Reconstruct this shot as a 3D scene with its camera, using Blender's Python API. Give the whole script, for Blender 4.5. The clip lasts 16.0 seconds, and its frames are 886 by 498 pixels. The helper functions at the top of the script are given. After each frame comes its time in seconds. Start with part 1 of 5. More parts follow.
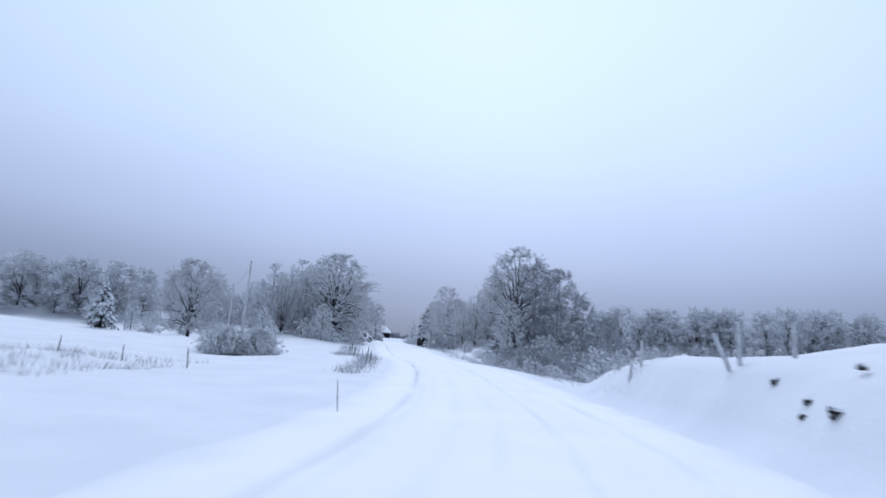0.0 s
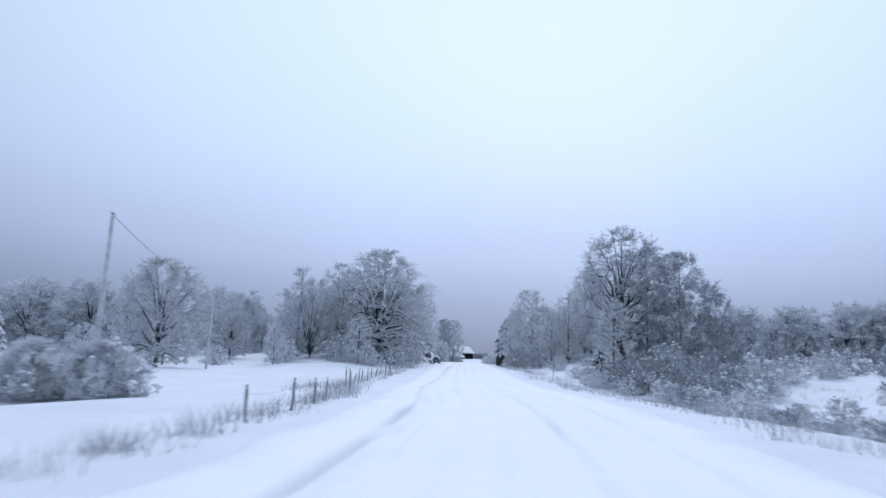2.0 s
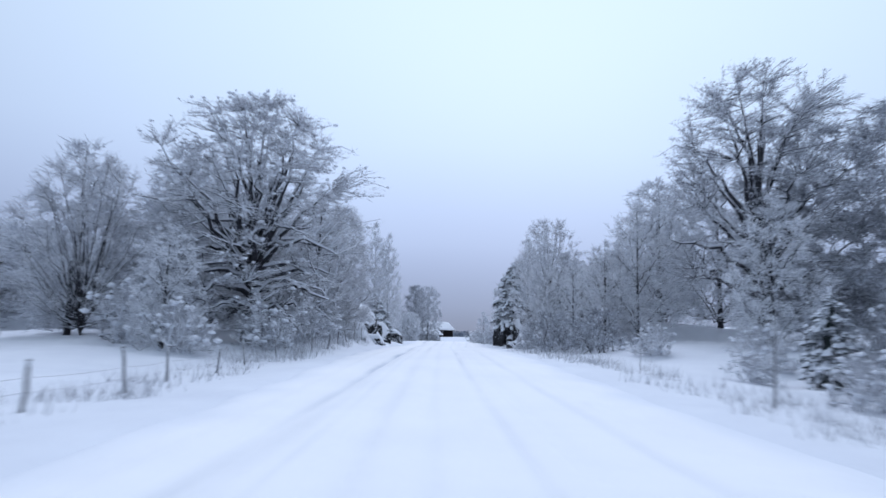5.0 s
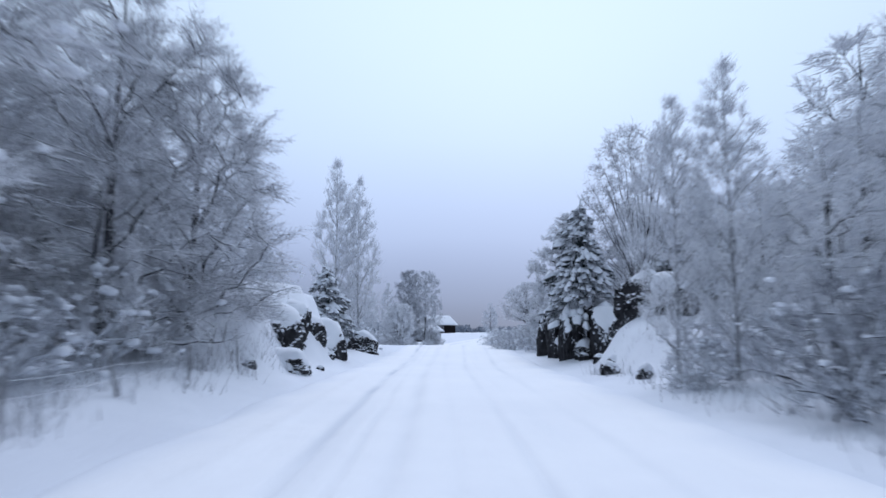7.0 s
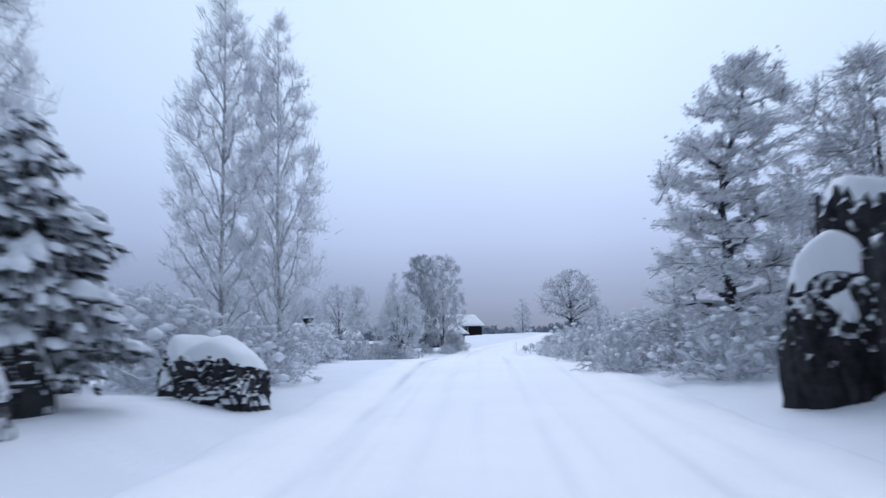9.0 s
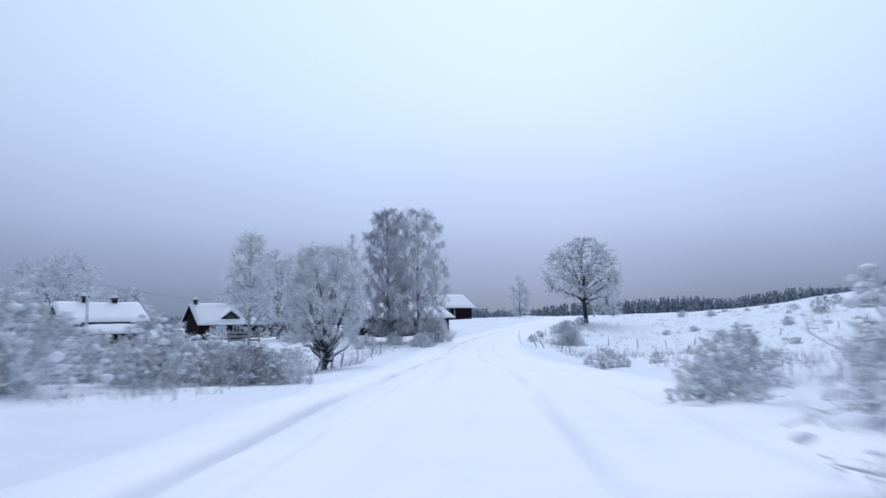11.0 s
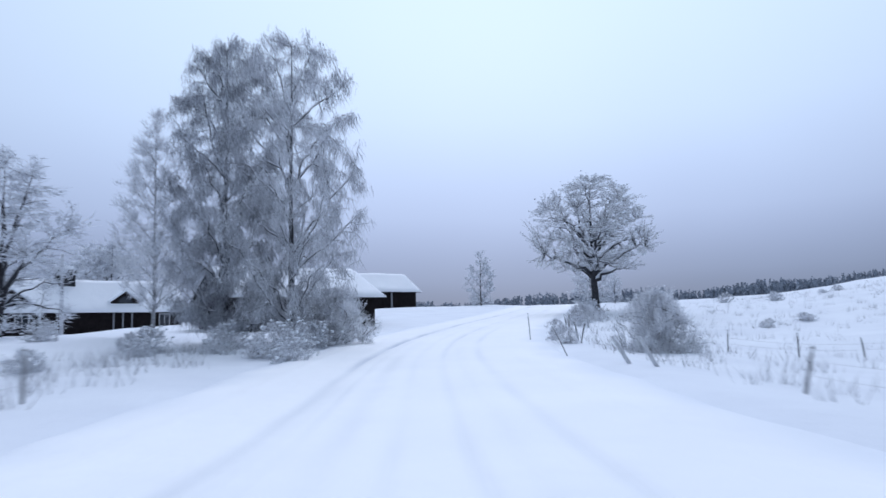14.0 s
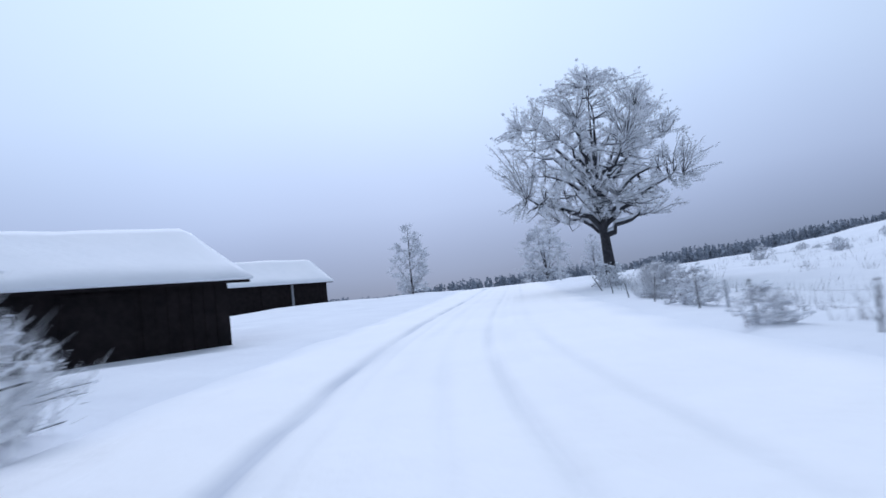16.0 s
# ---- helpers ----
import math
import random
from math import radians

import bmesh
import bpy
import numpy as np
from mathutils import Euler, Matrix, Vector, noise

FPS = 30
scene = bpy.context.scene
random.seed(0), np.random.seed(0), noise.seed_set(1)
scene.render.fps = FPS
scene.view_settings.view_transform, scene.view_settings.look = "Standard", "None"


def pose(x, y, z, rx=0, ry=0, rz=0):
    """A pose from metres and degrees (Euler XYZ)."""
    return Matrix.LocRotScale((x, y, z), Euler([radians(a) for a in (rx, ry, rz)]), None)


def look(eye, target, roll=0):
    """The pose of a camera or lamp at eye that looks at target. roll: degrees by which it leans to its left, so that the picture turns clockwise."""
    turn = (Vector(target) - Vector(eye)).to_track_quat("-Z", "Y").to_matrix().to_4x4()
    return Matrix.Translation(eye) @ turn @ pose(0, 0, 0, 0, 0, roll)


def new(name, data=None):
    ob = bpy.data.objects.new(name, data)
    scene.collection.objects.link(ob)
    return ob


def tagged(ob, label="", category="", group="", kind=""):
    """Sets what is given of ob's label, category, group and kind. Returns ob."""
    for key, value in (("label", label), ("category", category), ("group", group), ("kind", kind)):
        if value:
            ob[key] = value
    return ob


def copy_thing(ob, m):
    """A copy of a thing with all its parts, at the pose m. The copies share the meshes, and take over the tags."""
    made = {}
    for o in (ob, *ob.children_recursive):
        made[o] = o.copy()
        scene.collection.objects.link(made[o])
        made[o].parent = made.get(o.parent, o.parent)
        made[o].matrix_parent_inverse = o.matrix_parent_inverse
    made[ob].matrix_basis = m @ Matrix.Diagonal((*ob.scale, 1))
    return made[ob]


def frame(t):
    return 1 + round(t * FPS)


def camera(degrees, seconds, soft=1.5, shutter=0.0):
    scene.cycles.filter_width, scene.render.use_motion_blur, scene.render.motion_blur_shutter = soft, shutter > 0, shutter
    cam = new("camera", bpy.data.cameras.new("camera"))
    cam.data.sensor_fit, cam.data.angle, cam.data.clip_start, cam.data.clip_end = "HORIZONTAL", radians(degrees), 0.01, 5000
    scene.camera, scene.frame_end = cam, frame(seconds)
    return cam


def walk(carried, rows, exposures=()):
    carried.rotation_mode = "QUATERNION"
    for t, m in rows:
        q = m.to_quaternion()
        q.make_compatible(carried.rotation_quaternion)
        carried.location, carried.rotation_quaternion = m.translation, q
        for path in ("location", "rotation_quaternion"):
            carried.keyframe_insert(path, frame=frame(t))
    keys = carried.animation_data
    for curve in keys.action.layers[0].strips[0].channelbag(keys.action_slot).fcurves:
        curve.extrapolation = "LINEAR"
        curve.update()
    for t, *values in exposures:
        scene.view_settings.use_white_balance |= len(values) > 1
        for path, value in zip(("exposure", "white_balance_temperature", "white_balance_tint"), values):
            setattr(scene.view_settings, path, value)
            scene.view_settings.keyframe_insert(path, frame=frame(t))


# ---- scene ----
cam = camera(66.0, 16.0, soft=1.5, shutter=0.45)
PATH = [
    (0, (2.895, 0.488, 0.884), (2.834, 2.465, 1.177), 4.7),
    (0.5, (3.446, 7.069, 1.002), (3.305, 9.036, 1.336), 3.7),
    (1, (3.869, 13.359, 0.917), (3.666, 15.327, 1.214), 2.5),
    (1.5, (3.854, 19.905, 0.942), (3.579, 21.861, 1.253), 1.9),
    (2, (3.717, 26.143, 0.916), (3.402, 28.089, 1.256), 2.0),
    (2.5, (3.345, 32.738, 1.103), (2.975, 34.678, 1.415), 2.9),
    (3, (2.975, 38.986, 1.263), (2.577, 40.922, 1.564), 3.9),
    (3.5, (2.325, 45.837, 1.295), (1.891, 47.768, 1.585), 4.5),
    (4, (0.703, 53.878, 1.602), (0.291, 55.818, 1.861), 2.1),
    (4.5, (-0.177, 60.961, 1.307), (-0.369, 62.938, 1.534), 0.5),
    (4.7, (-0.651, 64.074, 1.216), (-0.896, 66.039, 1.498), 1.5),
    (7, (-5.267, 97.135, 2.263), (-5.512, 99.102, 2.526), 0.2),
    (7.5, (-6.13, 104.11, 2.387), (-6.388, 106.077, 2.647), -0.4),
    (8, (-6.9, 110.503, 2.46), (-7.181, 112.468, 2.707), -1.9),
    (8.5, (-7.67, 117.211, 2.504), (-7.961, 119.169, 2.792), -1.4),
    (9, (-8.402, 123.278, 2.558), (-8.711, 125.236, 2.829), -1.5),
    (9.2, (-8.467, 125.519, 2.619), (-8.8, 127.474, 2.874), -1.4),
    (11.3, (-11.5, 150.79, 2.95), (-11.764, 152.756, 3.154), -0.9),
    (11.5, (-11.895, 153.18, 2.969), (-12.14, 155.15, 3.16), 0.1),
    (12, (-12.476, 158.702, 2.948), (-12.695, 160.672, 3.155), -0.8),
    (12.5, (-12.942, 164.242, 2.59), (-13.131, 166.218, 2.777), -1.3),
    (13, (-13.439, 169.65, 2.507), (-13.596, 171.629, 2.695), -2.5),
    (13.5, (-14.034, 175.692, 2.413), (-14.165, 177.674, 2.597), -2.2),
    (14, (-14.504, 181.374, 2.222), (-14.624, 183.353, 2.429), -1.4),
    (14.5, (-15.011, 187.24, 2.125), (-15.082, 189.218, 2.358), -1.8),
    (15, (-15.576, 192.777, 2.223), (-15.59, 194.759, 2.435), -2.9),
    (15.5, (-16.074, 198.483, 2.323), (-16.011, 200.466, 2.523), -4.1),
    (16, (-16.537, 203.481, 2.338), (-16.401, 205.463, 2.508), -6.3),
]
walk(cam, [(t, look(eye, target, roll)) for t, eye, target, roll in PATH],
     [(0.0, 0.02, 5760, 20), (16.0, 0.0, 5760, 20)])

# ---- world and light ----
world = bpy.data.worlds.new("overcast_dusk")
scene.world = world
world.use_nodes = True
wn, wl = world.node_tree.nodes, world.node_tree.links
wn.clear()
w_out = wn.new("ShaderNodeOutputWorld")
w_bg = wn.new("ShaderNodeBackground")
w_bg.inputs["Strength"].default_value = 1.0
sky = wn.new("ShaderNodeTexSky")
sky.sky_type = "NISHITA"
sky.sun_disc = False
sky.sun_elevation = radians(22)
sky.sun_rotation = radians(0)
sky_dim = wn.new("ShaderNodeVectorMath")
sky_dim.operation = "SCALE"
sky_dim.inputs["Scale"].default_value = 0.0015
w_co = wn.new("ShaderNodeTexCoord")
w_sep = wn.new("ShaderNodeSeparateXYZ")
w_noise = wn.new("ShaderNodeTexNoise")
w_noise.inputs["Scale"].default_value = 1.6
w_noise.inputs["Detail"].default_value = 3.0
w_add = wn.new("ShaderNodeMath")
w_add.operation = "MULTIPLY_ADD"
w_add.inputs[1].default_value = 0.10
ramp = wn.new("ShaderNodeValToRGB")
ramp.color_ramp.interpolation = "B_SPLINE"
stops = [(0.0, (0.172, 0.214, 0.262)), (0.05, (0.185, 0.230, 0.288)), (0.11, (0.275, 0.335, 0.425)), (0.20, (0.47, 0.565, 0.70)),
         (0.34, (0.64, 0.785, 0.90)), (0.55, (0.74, 0.90, 0.95)), (1.0, (0.72, 0.86, 0.95))]
els = ramp.color_ramp.elements
while len(els) < len(stops):
    els.new(0.5)
for e, (p, c) in zip(els, stops):
    e.position, e.color = p, (*c, 1)
w_glow = wn.new("ShaderNodeVectorMath")
w_glow.operation = "DOT_PRODUCT"
w_glow.inputs[1].default_value = Vector((0.0, 0.94, 0.34)).normalized()
w_map = wn.new("ShaderNodeMapRange")
for k, v in (("From Min", 0.45), ("From Max", 1.0), ("To Min", 0.56), ("To Max", 1.07)):
    w_map.inputs[k].default_value = v
w_mul = wn.new("ShaderNodeVectorMath")
w_mul.operation = "SCALE"
w_sum = wn.new("ShaderNodeVectorMath")
w_sum.operation = "ADD"
wl.new(w_co.outputs["Generated"], w_sep.inputs[0])
wl.new(w_co.outputs["Generated"], w_noise.inputs["Vector"])
wl.new(w_noise.outputs["Fac"], w_add.inputs[0])
wl.new(w_sep.outputs["Z"], w_add.inputs[2])
wl.new(w_add.outputs[0], ramp.inputs[0])
wl.new(w_co.outputs["Generated"], w_glow.inputs[0])
wl.new(w_glow.outputs["Value"], w_map.inputs["Value"])
wl.new(ramp.outputs[0], w_mul.inputs[0])
wl.new(w_map.outputs[0], w_mul.inputs["Scale"])
wl.new(sky.outputs[0], sky_dim.inputs[0])
wl.new(w_mul.outputs[0], w_sum.inputs[0])
wl.new(sky_dim.outputs[0], w_sum.inputs[1])
wl.new(w_sum.outputs[0], w_bg.inputs["Color"])
wl.new(w_bg.outputs[0], w_out.inputs[0])

sun_data = bpy.data.lights.new("sun", "SUN")
sun_data.energy = 1.25
sun_data.angle = radians(40)
sun_data.color = (0.92, 0.96, 1.0)
sun = new("sun", sun_data)
sun.matrix_world = look((0, 0, 0), (0.05, -0.9, -1.1))


# ---- materials ----
def material(name):
    m = bpy.data.materials.new(name)
    m.use_nodes = True
    n, l = m.node_tree.nodes, m.node_tree.links
    return m, n, l, n["Principled BSDF"]


def noise_node(n, l, scale, detail=4, rough=0.6, coords="Object"):
    co = n.new("ShaderNodeTexCoord")
    t = n.new("ShaderNodeTexNoise")
    t.inputs["Scale"].default_value = scale
    t.inputs["Detail"].default_value = detail
    t.inputs["Roughness"].default_value = rough
    l.new(co.outputs[coords], t.inputs["Vector"])
    return t


def ramp_node(n, l, source, stops):
    r = n.new("ShaderNodeValToRGB")
    e = r.color_ramp.elements
    while len(e) < len(stops):
        e.new(0.5)
    for a, (p, c) in zip(e, stops):
        a.position, a.color = p, (*c, 1)
    l.new(source, r.inputs[0])
    return r


def bump_node(n, l, height, strength, distance, bsdf, under=None):
    b = n.new("ShaderNodeBump")
    b.inputs["Strength"].default_value = strength
    b.inputs["Distance"].default_value = distance
    l.new(height, b.inputs["Height"])
    if under:
        l.new(under.outputs[0], b.inputs["Normal"])
    l.new(b.outputs[0], bsdf.inputs["Normal"])
    return b


def mat_snow(name, low, high, fine=9.0, bump=0.5):
    m, n, l, p = material(name)
    big = noise_node(n, l, 0.35, 5)
    small = noise_node(n, l, fine, 6, 0.7)
    r = ramp_node(n, l, big.outputs["Fac"], [(0.3, low), (0.7, high)])
    l.new(r.outputs[0], p.inputs["Base Color"])
    p.inputs["Roughness"].default_value = 0.75
    p.inputs["Specular IOR Level"].default_value = 0.25
    a = bump_node(n, l, big.outputs["Fac"], 0.4, 0.25, p)
    bump_node(n, l, small.outputs["Fac"], bump, 0.04, p, a)
    return m


def snow_topped(name, dark, light, snow=(0.80, 0.83, 0.88), edge=(0.35, 0.65), scale=6.0, rough=0.9, patch=0.5, bump=0.6):
    """A surface with snow lying on whatever faces up."""
    m, n, l, p = material(name)
    t = noise_node(n, l, scale, 6, 0.65)
    r = ramp_node(n, l, t.outputs["Fac"], [(0.3, dark), (0.7, light)])
    geo = n.new("ShaderNodeNewGeometry")
    sep = n.new("ShaderNodeSeparateXYZ")
    l.new(geo.outputs["Normal"], sep.inputs[0])
    t2 = noise_node(n, l, scale * 0.6, 4, 0.6)
    add = n.new("ShaderNodeMath")
    add.operation = "MULTIPLY_ADD"
    add.inputs[1].default_value = patch
    l.new(t2.outputs["Fac"], add.inputs[0])
    l.new(sep.outputs["Z"], add.inputs[2])
    mp = n.new("ShaderNodeMapRange")
    mp.inputs["From Min"].default_value = edge[0] + patch * 0.5
    mp.inputs["From Max"].default_value = edge[1] + patch * 0.5
    l.new(add.outputs[0], mp.inputs["Value"])
    mix = n.new("ShaderNodeMix")
    mix.data_type = "RGBA"
    l.new(mp.outputs[0], mix.inputs["Factor"])
    l.new(r.outputs[0], mix.inputs["A"])
    mix.inputs["B"].default_value = (*snow, 1)
    l.new(mix.outputs["Result"], p.inputs["Base Color"])
    p.inputs["Roughness"].default_value = rough
    p.inputs["Specular IOR Level"].default_value = 0.2
    bump_node(n, l, t.outputs["Fac"], bump, 0.05, p)
    return m


def mat_twigs(name, dark, light):
    """Frosted twigs: each its own mix of bark and rime."""
    m, n, l, p = material(name)
    geo = n.new("ShaderNodeNewGeometry")
    big = noise_node(n, l, 0.7, 3)
    add = n.new("ShaderNodeMath")
    add.operation = "MULTIPLY_ADD"
    add.inputs[1].default_value = 0.55
    l.new(geo.outputs["Random Per Island"], add.inputs[0])
    sub = n.new("ShaderNodeMath")
    sub.operation = "MULTIPLY_ADD"
    sub.inputs[1].default_value = 0.9
    sub.inputs[2].default_value = -0.22
    l.new(big.outputs["Fac"], sub.inputs[0])
    l.new(sub.outputs[0], add.inputs[2])
    r = ramp_node(n, l, add.outputs[0], [(0.15, dark), (0.85, light)])
    l.new(r.outputs[0], p.inputs["Base Color"])
    p.inputs["Roughness"].default_value = 0.9
    p.inputs["Specular IOR Level"].default_value = 0.1
    return m


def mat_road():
    """Packed snow, greyer along the wheel ruts."""
    # headlight glow is put into the base colour, whiter than the fields
    m = mat_snow("headlit_packed_snow", (0.90, 0.91, 0.93), (0.95, 0.955, 0.965), 5.0, 0.35)
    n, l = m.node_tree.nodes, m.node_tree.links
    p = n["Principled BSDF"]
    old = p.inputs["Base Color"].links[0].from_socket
    rut_grey = n.new("ShaderNodeAttribute")
    rut_grey.attribute_name = "rut_grey"
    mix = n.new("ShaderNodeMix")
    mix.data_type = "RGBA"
    l.new(rut_grey.outputs["Fac"], mix.inputs["Factor"])
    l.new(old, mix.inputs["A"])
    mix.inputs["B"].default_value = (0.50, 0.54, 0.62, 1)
    loose = n.new("ShaderNodeAttribute")
    loose.attribute_name = "loose"
    shoulder = n.new("ShaderNodeMix")
    shoulder.data_type = "RGBA"
    l.new(loose.outputs["Fac"], shoulder.inputs["Factor"])
    l.new(mix.outputs["Result"], shoulder.inputs["A"])
    shoulder.inputs["B"].default_value = (0.80, 0.83, 0.885, 1)
    l.new(shoulder.outputs["Result"], p.inputs["Base Color"])
    return m


SNOW = mat_snow("field_snow", (0.74, 0.77, 0.83), (0.82, 0.85, 0.90))
ROAD_SNOW = mat_road()
CAP_SNOW = mat_snow("heaped_snow", (0.80, 0.83, 0.88), (0.86, 0.88, 0.92), 4.0, 0.3)
BARK = snow_topped("snowy_bark", (0.022, 0.022, 0.026), (0.07, 0.07, 0.08), edge=(0.25, 0.7), scale=9)
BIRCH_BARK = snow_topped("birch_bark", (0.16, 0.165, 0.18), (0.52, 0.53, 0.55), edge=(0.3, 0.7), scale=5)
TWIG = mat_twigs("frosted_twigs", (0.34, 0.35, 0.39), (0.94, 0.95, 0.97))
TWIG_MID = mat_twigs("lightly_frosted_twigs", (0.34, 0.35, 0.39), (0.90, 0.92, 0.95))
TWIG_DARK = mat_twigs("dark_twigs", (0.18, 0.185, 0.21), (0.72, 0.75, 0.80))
# frosted twigs with distance haze painted in: paler and lower in contrast
TWIG_HAZED = mat_twigs("hazed_frosted_twigs", (0.52, 0.54, 0.59), (0.90, 0.92, 0.95))
TWIG_PALE = mat_twigs("rimed_twigs", (0.60, 0.62, 0.67), (0.96, 0.97, 0.98))
NEEDLE = snow_topped("snowy_needles", (0.012, 0.018, 0.018), (0.05, 0.06, 0.06), edge=(-0.55, -0.2), scale=3.0, patch=0.9)
NEEDLE_TWIG = mat_twigs("needle_sprays", (0.05, 0.06, 0.065), (0.62, 0.65, 0.70))
# far conifers: the mist before them is put into a lightened base colour
HAZED_NEEDLE = mat_twigs("hazed_conifers", (0.20, 0.23, 0.28), (0.36, 0.40, 0.46))
# snowless dark needle colour that paints the shade inside a spruce
SHADE_CORE = mat_twigs("shade_core", (0.012, 0.016, 0.017), (0.05, 0.06, 0.062))
ROCK = snow_topped("dark_rock", (0.004, 0.004, 0.006), (0.05, 0.05, 0.055), edge=(0.27, 0.5), scale=2.4, patch=1.0, bump=1.2)
PLANK = snow_topped("tarred_planks", (0.006, 0.005, 0.006), (0.020, 0.015, 0.016), edge=(0.9, 1.2), scale=3.0, patch=0.1)
POST = snow_topped("weathered_post", (0.13, 0.13, 0.145), (0.42, 0.43, 0.45), edge=(0.4, 0.7), scale=12)
POLE = snow_topped("grey_pole", (0.40, 0.41, 0.44), (0.74, 0.76, 0.80), edge=(0.6, 0.9), scale=3)
STEM = mat_twigs("dry_stems", (0.20, 0.20, 0.22), (0.78, 0.80, 0.84))
GREY_METAL, _n, _l, _p = material("dull_metal")
_p.inputs["Base Color"].default_value = (0.25, 0.26, 0.28, 1)
_p.inputs["Metallic"].default_value = 0.7
_p.inputs["Roughness"].default_value = 0.6
PANE, _n, _l, _p = material("dark_window_glass")
_p.inputs["Base Color"].default_value = (0.03, 0.035, 0.045, 1)
_p.inputs["Roughness"].default_value = 0.12
WHITE_PAINT, _n, _l, _p = material("white_paint")
_t = noise_node(_n, _l, 8)
_r = ramp_node(_n, _l, _t.outputs["Fac"], [(0.3, (0.55, 0.56, 0.58)), (0.7, (0.75, 0.76, 0.78))])
_l.new(_r.outputs[0], _p.inputs["Base Color"])


# ---- helpers ----
def mesh_of(name, verts, faces, mat, smooth=False):
    me = bpy.data.meshes.new(name)
    me.from_pydata([tuple(v) for v in verts], [], faces)
    me.materials.append(mat)
    if smooth:
        me.polygons.foreach_set("use_smooth", [True] * len(me.polygons))
    me.update()
    return me


def tri_mesh(name, verts, tris, mat):
    me = bpy.data.meshes.new(name)
    v, f = np.asarray(verts, np.float32).reshape(-1, 3), np.asarray(tris, np.int32).reshape(-1, 3)
    me.vertices.add(len(v))
    me.vertices.foreach_set("co", v.ravel())
    me.loops.add(len(f) * 3)
    me.loops.foreach_set("vertex_index", f.ravel())
    me.polygons.add(len(f))
    me.polygons.foreach_set("loop_start", np.arange(0, len(f) * 3, 3, dtype=np.int32))
    me.polygons.foreach_set("loop_total", np.full(len(f), 3, np.int32))
    me.materials.append(mat)
    me.update(calc_edges=True)
    me.validate()
    return me


def part(name, bm, mat, parent=None, label=""):
    me = bpy.data.meshes.new(name)
    bm.to_mesh(me)
    bm.free()
    me.materials.append(mat)
    ob = new(name, me)
    ob.parent = parent
    return tagged(ob, label)


def child(name, me, parent, label="", kind=""):
    ob = new(name, me)
    ob.parent = parent
    return tagged(ob, label, kind=kind)


def box(bm, x0, x1, y0, y1, z0, z1, bevel=0.0):
    vs = bmesh.ops.create_cube(bm, size=1)["verts"]
    for v in vs:
        v.co = Vector((x0 + (v.co.x + 0.5) * (x1 - x0), y0 + (v.co.y + 0.5) * (y1 - y0), z0 + (v.co.z + 0.5) * (z1 - z0)))
    if bevel:
        es = {e for v in vs for e in v.link_edges}
        bmesh.ops.bevel(bm, geom=list(es), offset=bevel, segments=2, affect="EDGES", profile=0.6)
    return vs


def spline(points):
    p = np.array(points, float)

    def f(y):
        y = np.asarray(y, float)
        s = 3.0
        return sum(w * np.interp(y + d * s, p[:, 0], p[:, 1]) for d, w in ((-2, 0.1), (-1, 0.2), (0, 0.4), (1, 0.2), (2, 0.1)))
    return f


def smooth(a, lo, hi):
    t = np.clip((a - lo) / (hi - lo), 0, 1)
    return t * t * (3 - 2 * t)


def wobble(x, y, s, seed=0.0):
    """Gentle, aperiodic unevenness between about -1 and 1."""
    x, y = x / s + seed, y / s - seed
    return (np.sin(x * 1.7 + np.sin(y * 1.3 + 1.1) * 1.4) + np.sin(y * 2.1 + np.sin(x * 0.9 + seed) * 1.6) + 0.6 * np.sin(x * 3.9 - y * 3.1 + 2 * np.sin(x + y))) / 2.6


# ---- the lie of the land ----
XR = spline([(-400, 2.0), (-60, 1.6), (0, 3.1), (13, 4.1), (20, 4.1), (33, 3.6), (46, 2.5), (54, 1.0), (64, -0.4), (97, -5.0), (110, -6.6), (123, -8.2),
             (151, -11.0), (164, -12.3), (170, -13.0), (176, -14.1), (187, -15.2), (198, -16.2), (206, -16.4), (215, -15.6), (230, -13.2), (250, -9.8),
             (270, -6.4), (300, 0.0), (400, 30), (3000, 600)])
ZR = spline([(-400, -1), (-60, -0.8), (0, -0.5), (13, -0.47), (26, -0.45), (39, -0.18), (54, 0.02), (64, -0.05), (80, 0.25), (97, 0.83), (110, 1.05), (120, 1.15), (124, 1.13), (130, 1.2), (138, 1.42), (146, 1.7), (150, 1.88), (154, 1.75), (158, 1.78), (170, 1.41), (180, 1.18), (187, 1.06), (193, 1.13), (203, 1.3), (213, 1.57), (223, 1.95), (240, 2.58), (262, 3.58), (285, 4.14), (305, 3.93), (340, 3.53), (420, 4.53), (520, 6.53), (3000, 7.53)])
L4 = spline([(-400, 0), (16, 0), (22, -0.04), (45, -0.1), (95, -0.12), (104, 0.3), (112, 0.6), (118, 0.55), (122, 0.6), (126, 0.64), (130, 0.57), (134, 0.43), (138, 0.06), (142, -0.1), (146, -0.1), (150, -0.1), (154, -0.1), (158, 0.05), (170, -0.15), (180, -0.15), (190, 0), (205, 0.1), (223, 0.05), (3000, 0)])
L12 = spline([(-400, 0), (16, 0), (24, -0.25), (45, -0.45), (58, -0.2), (75, 0), (90, 0.1), (100, 0.6), (110, 1), (122, 1.33), (126, 1.18), (130, 1.08), (134, 0.98), (138, 0.43), (142, -0.1), (146, -0.1), (150, -0.1), (154, -0.02), (158, 0.1), (160, 0), (172, -0.2), (185, 0), (200, 0.4), (212, 0.3), (223, 0.1), (250, 0.3), (300, 0), (3000, 0)])
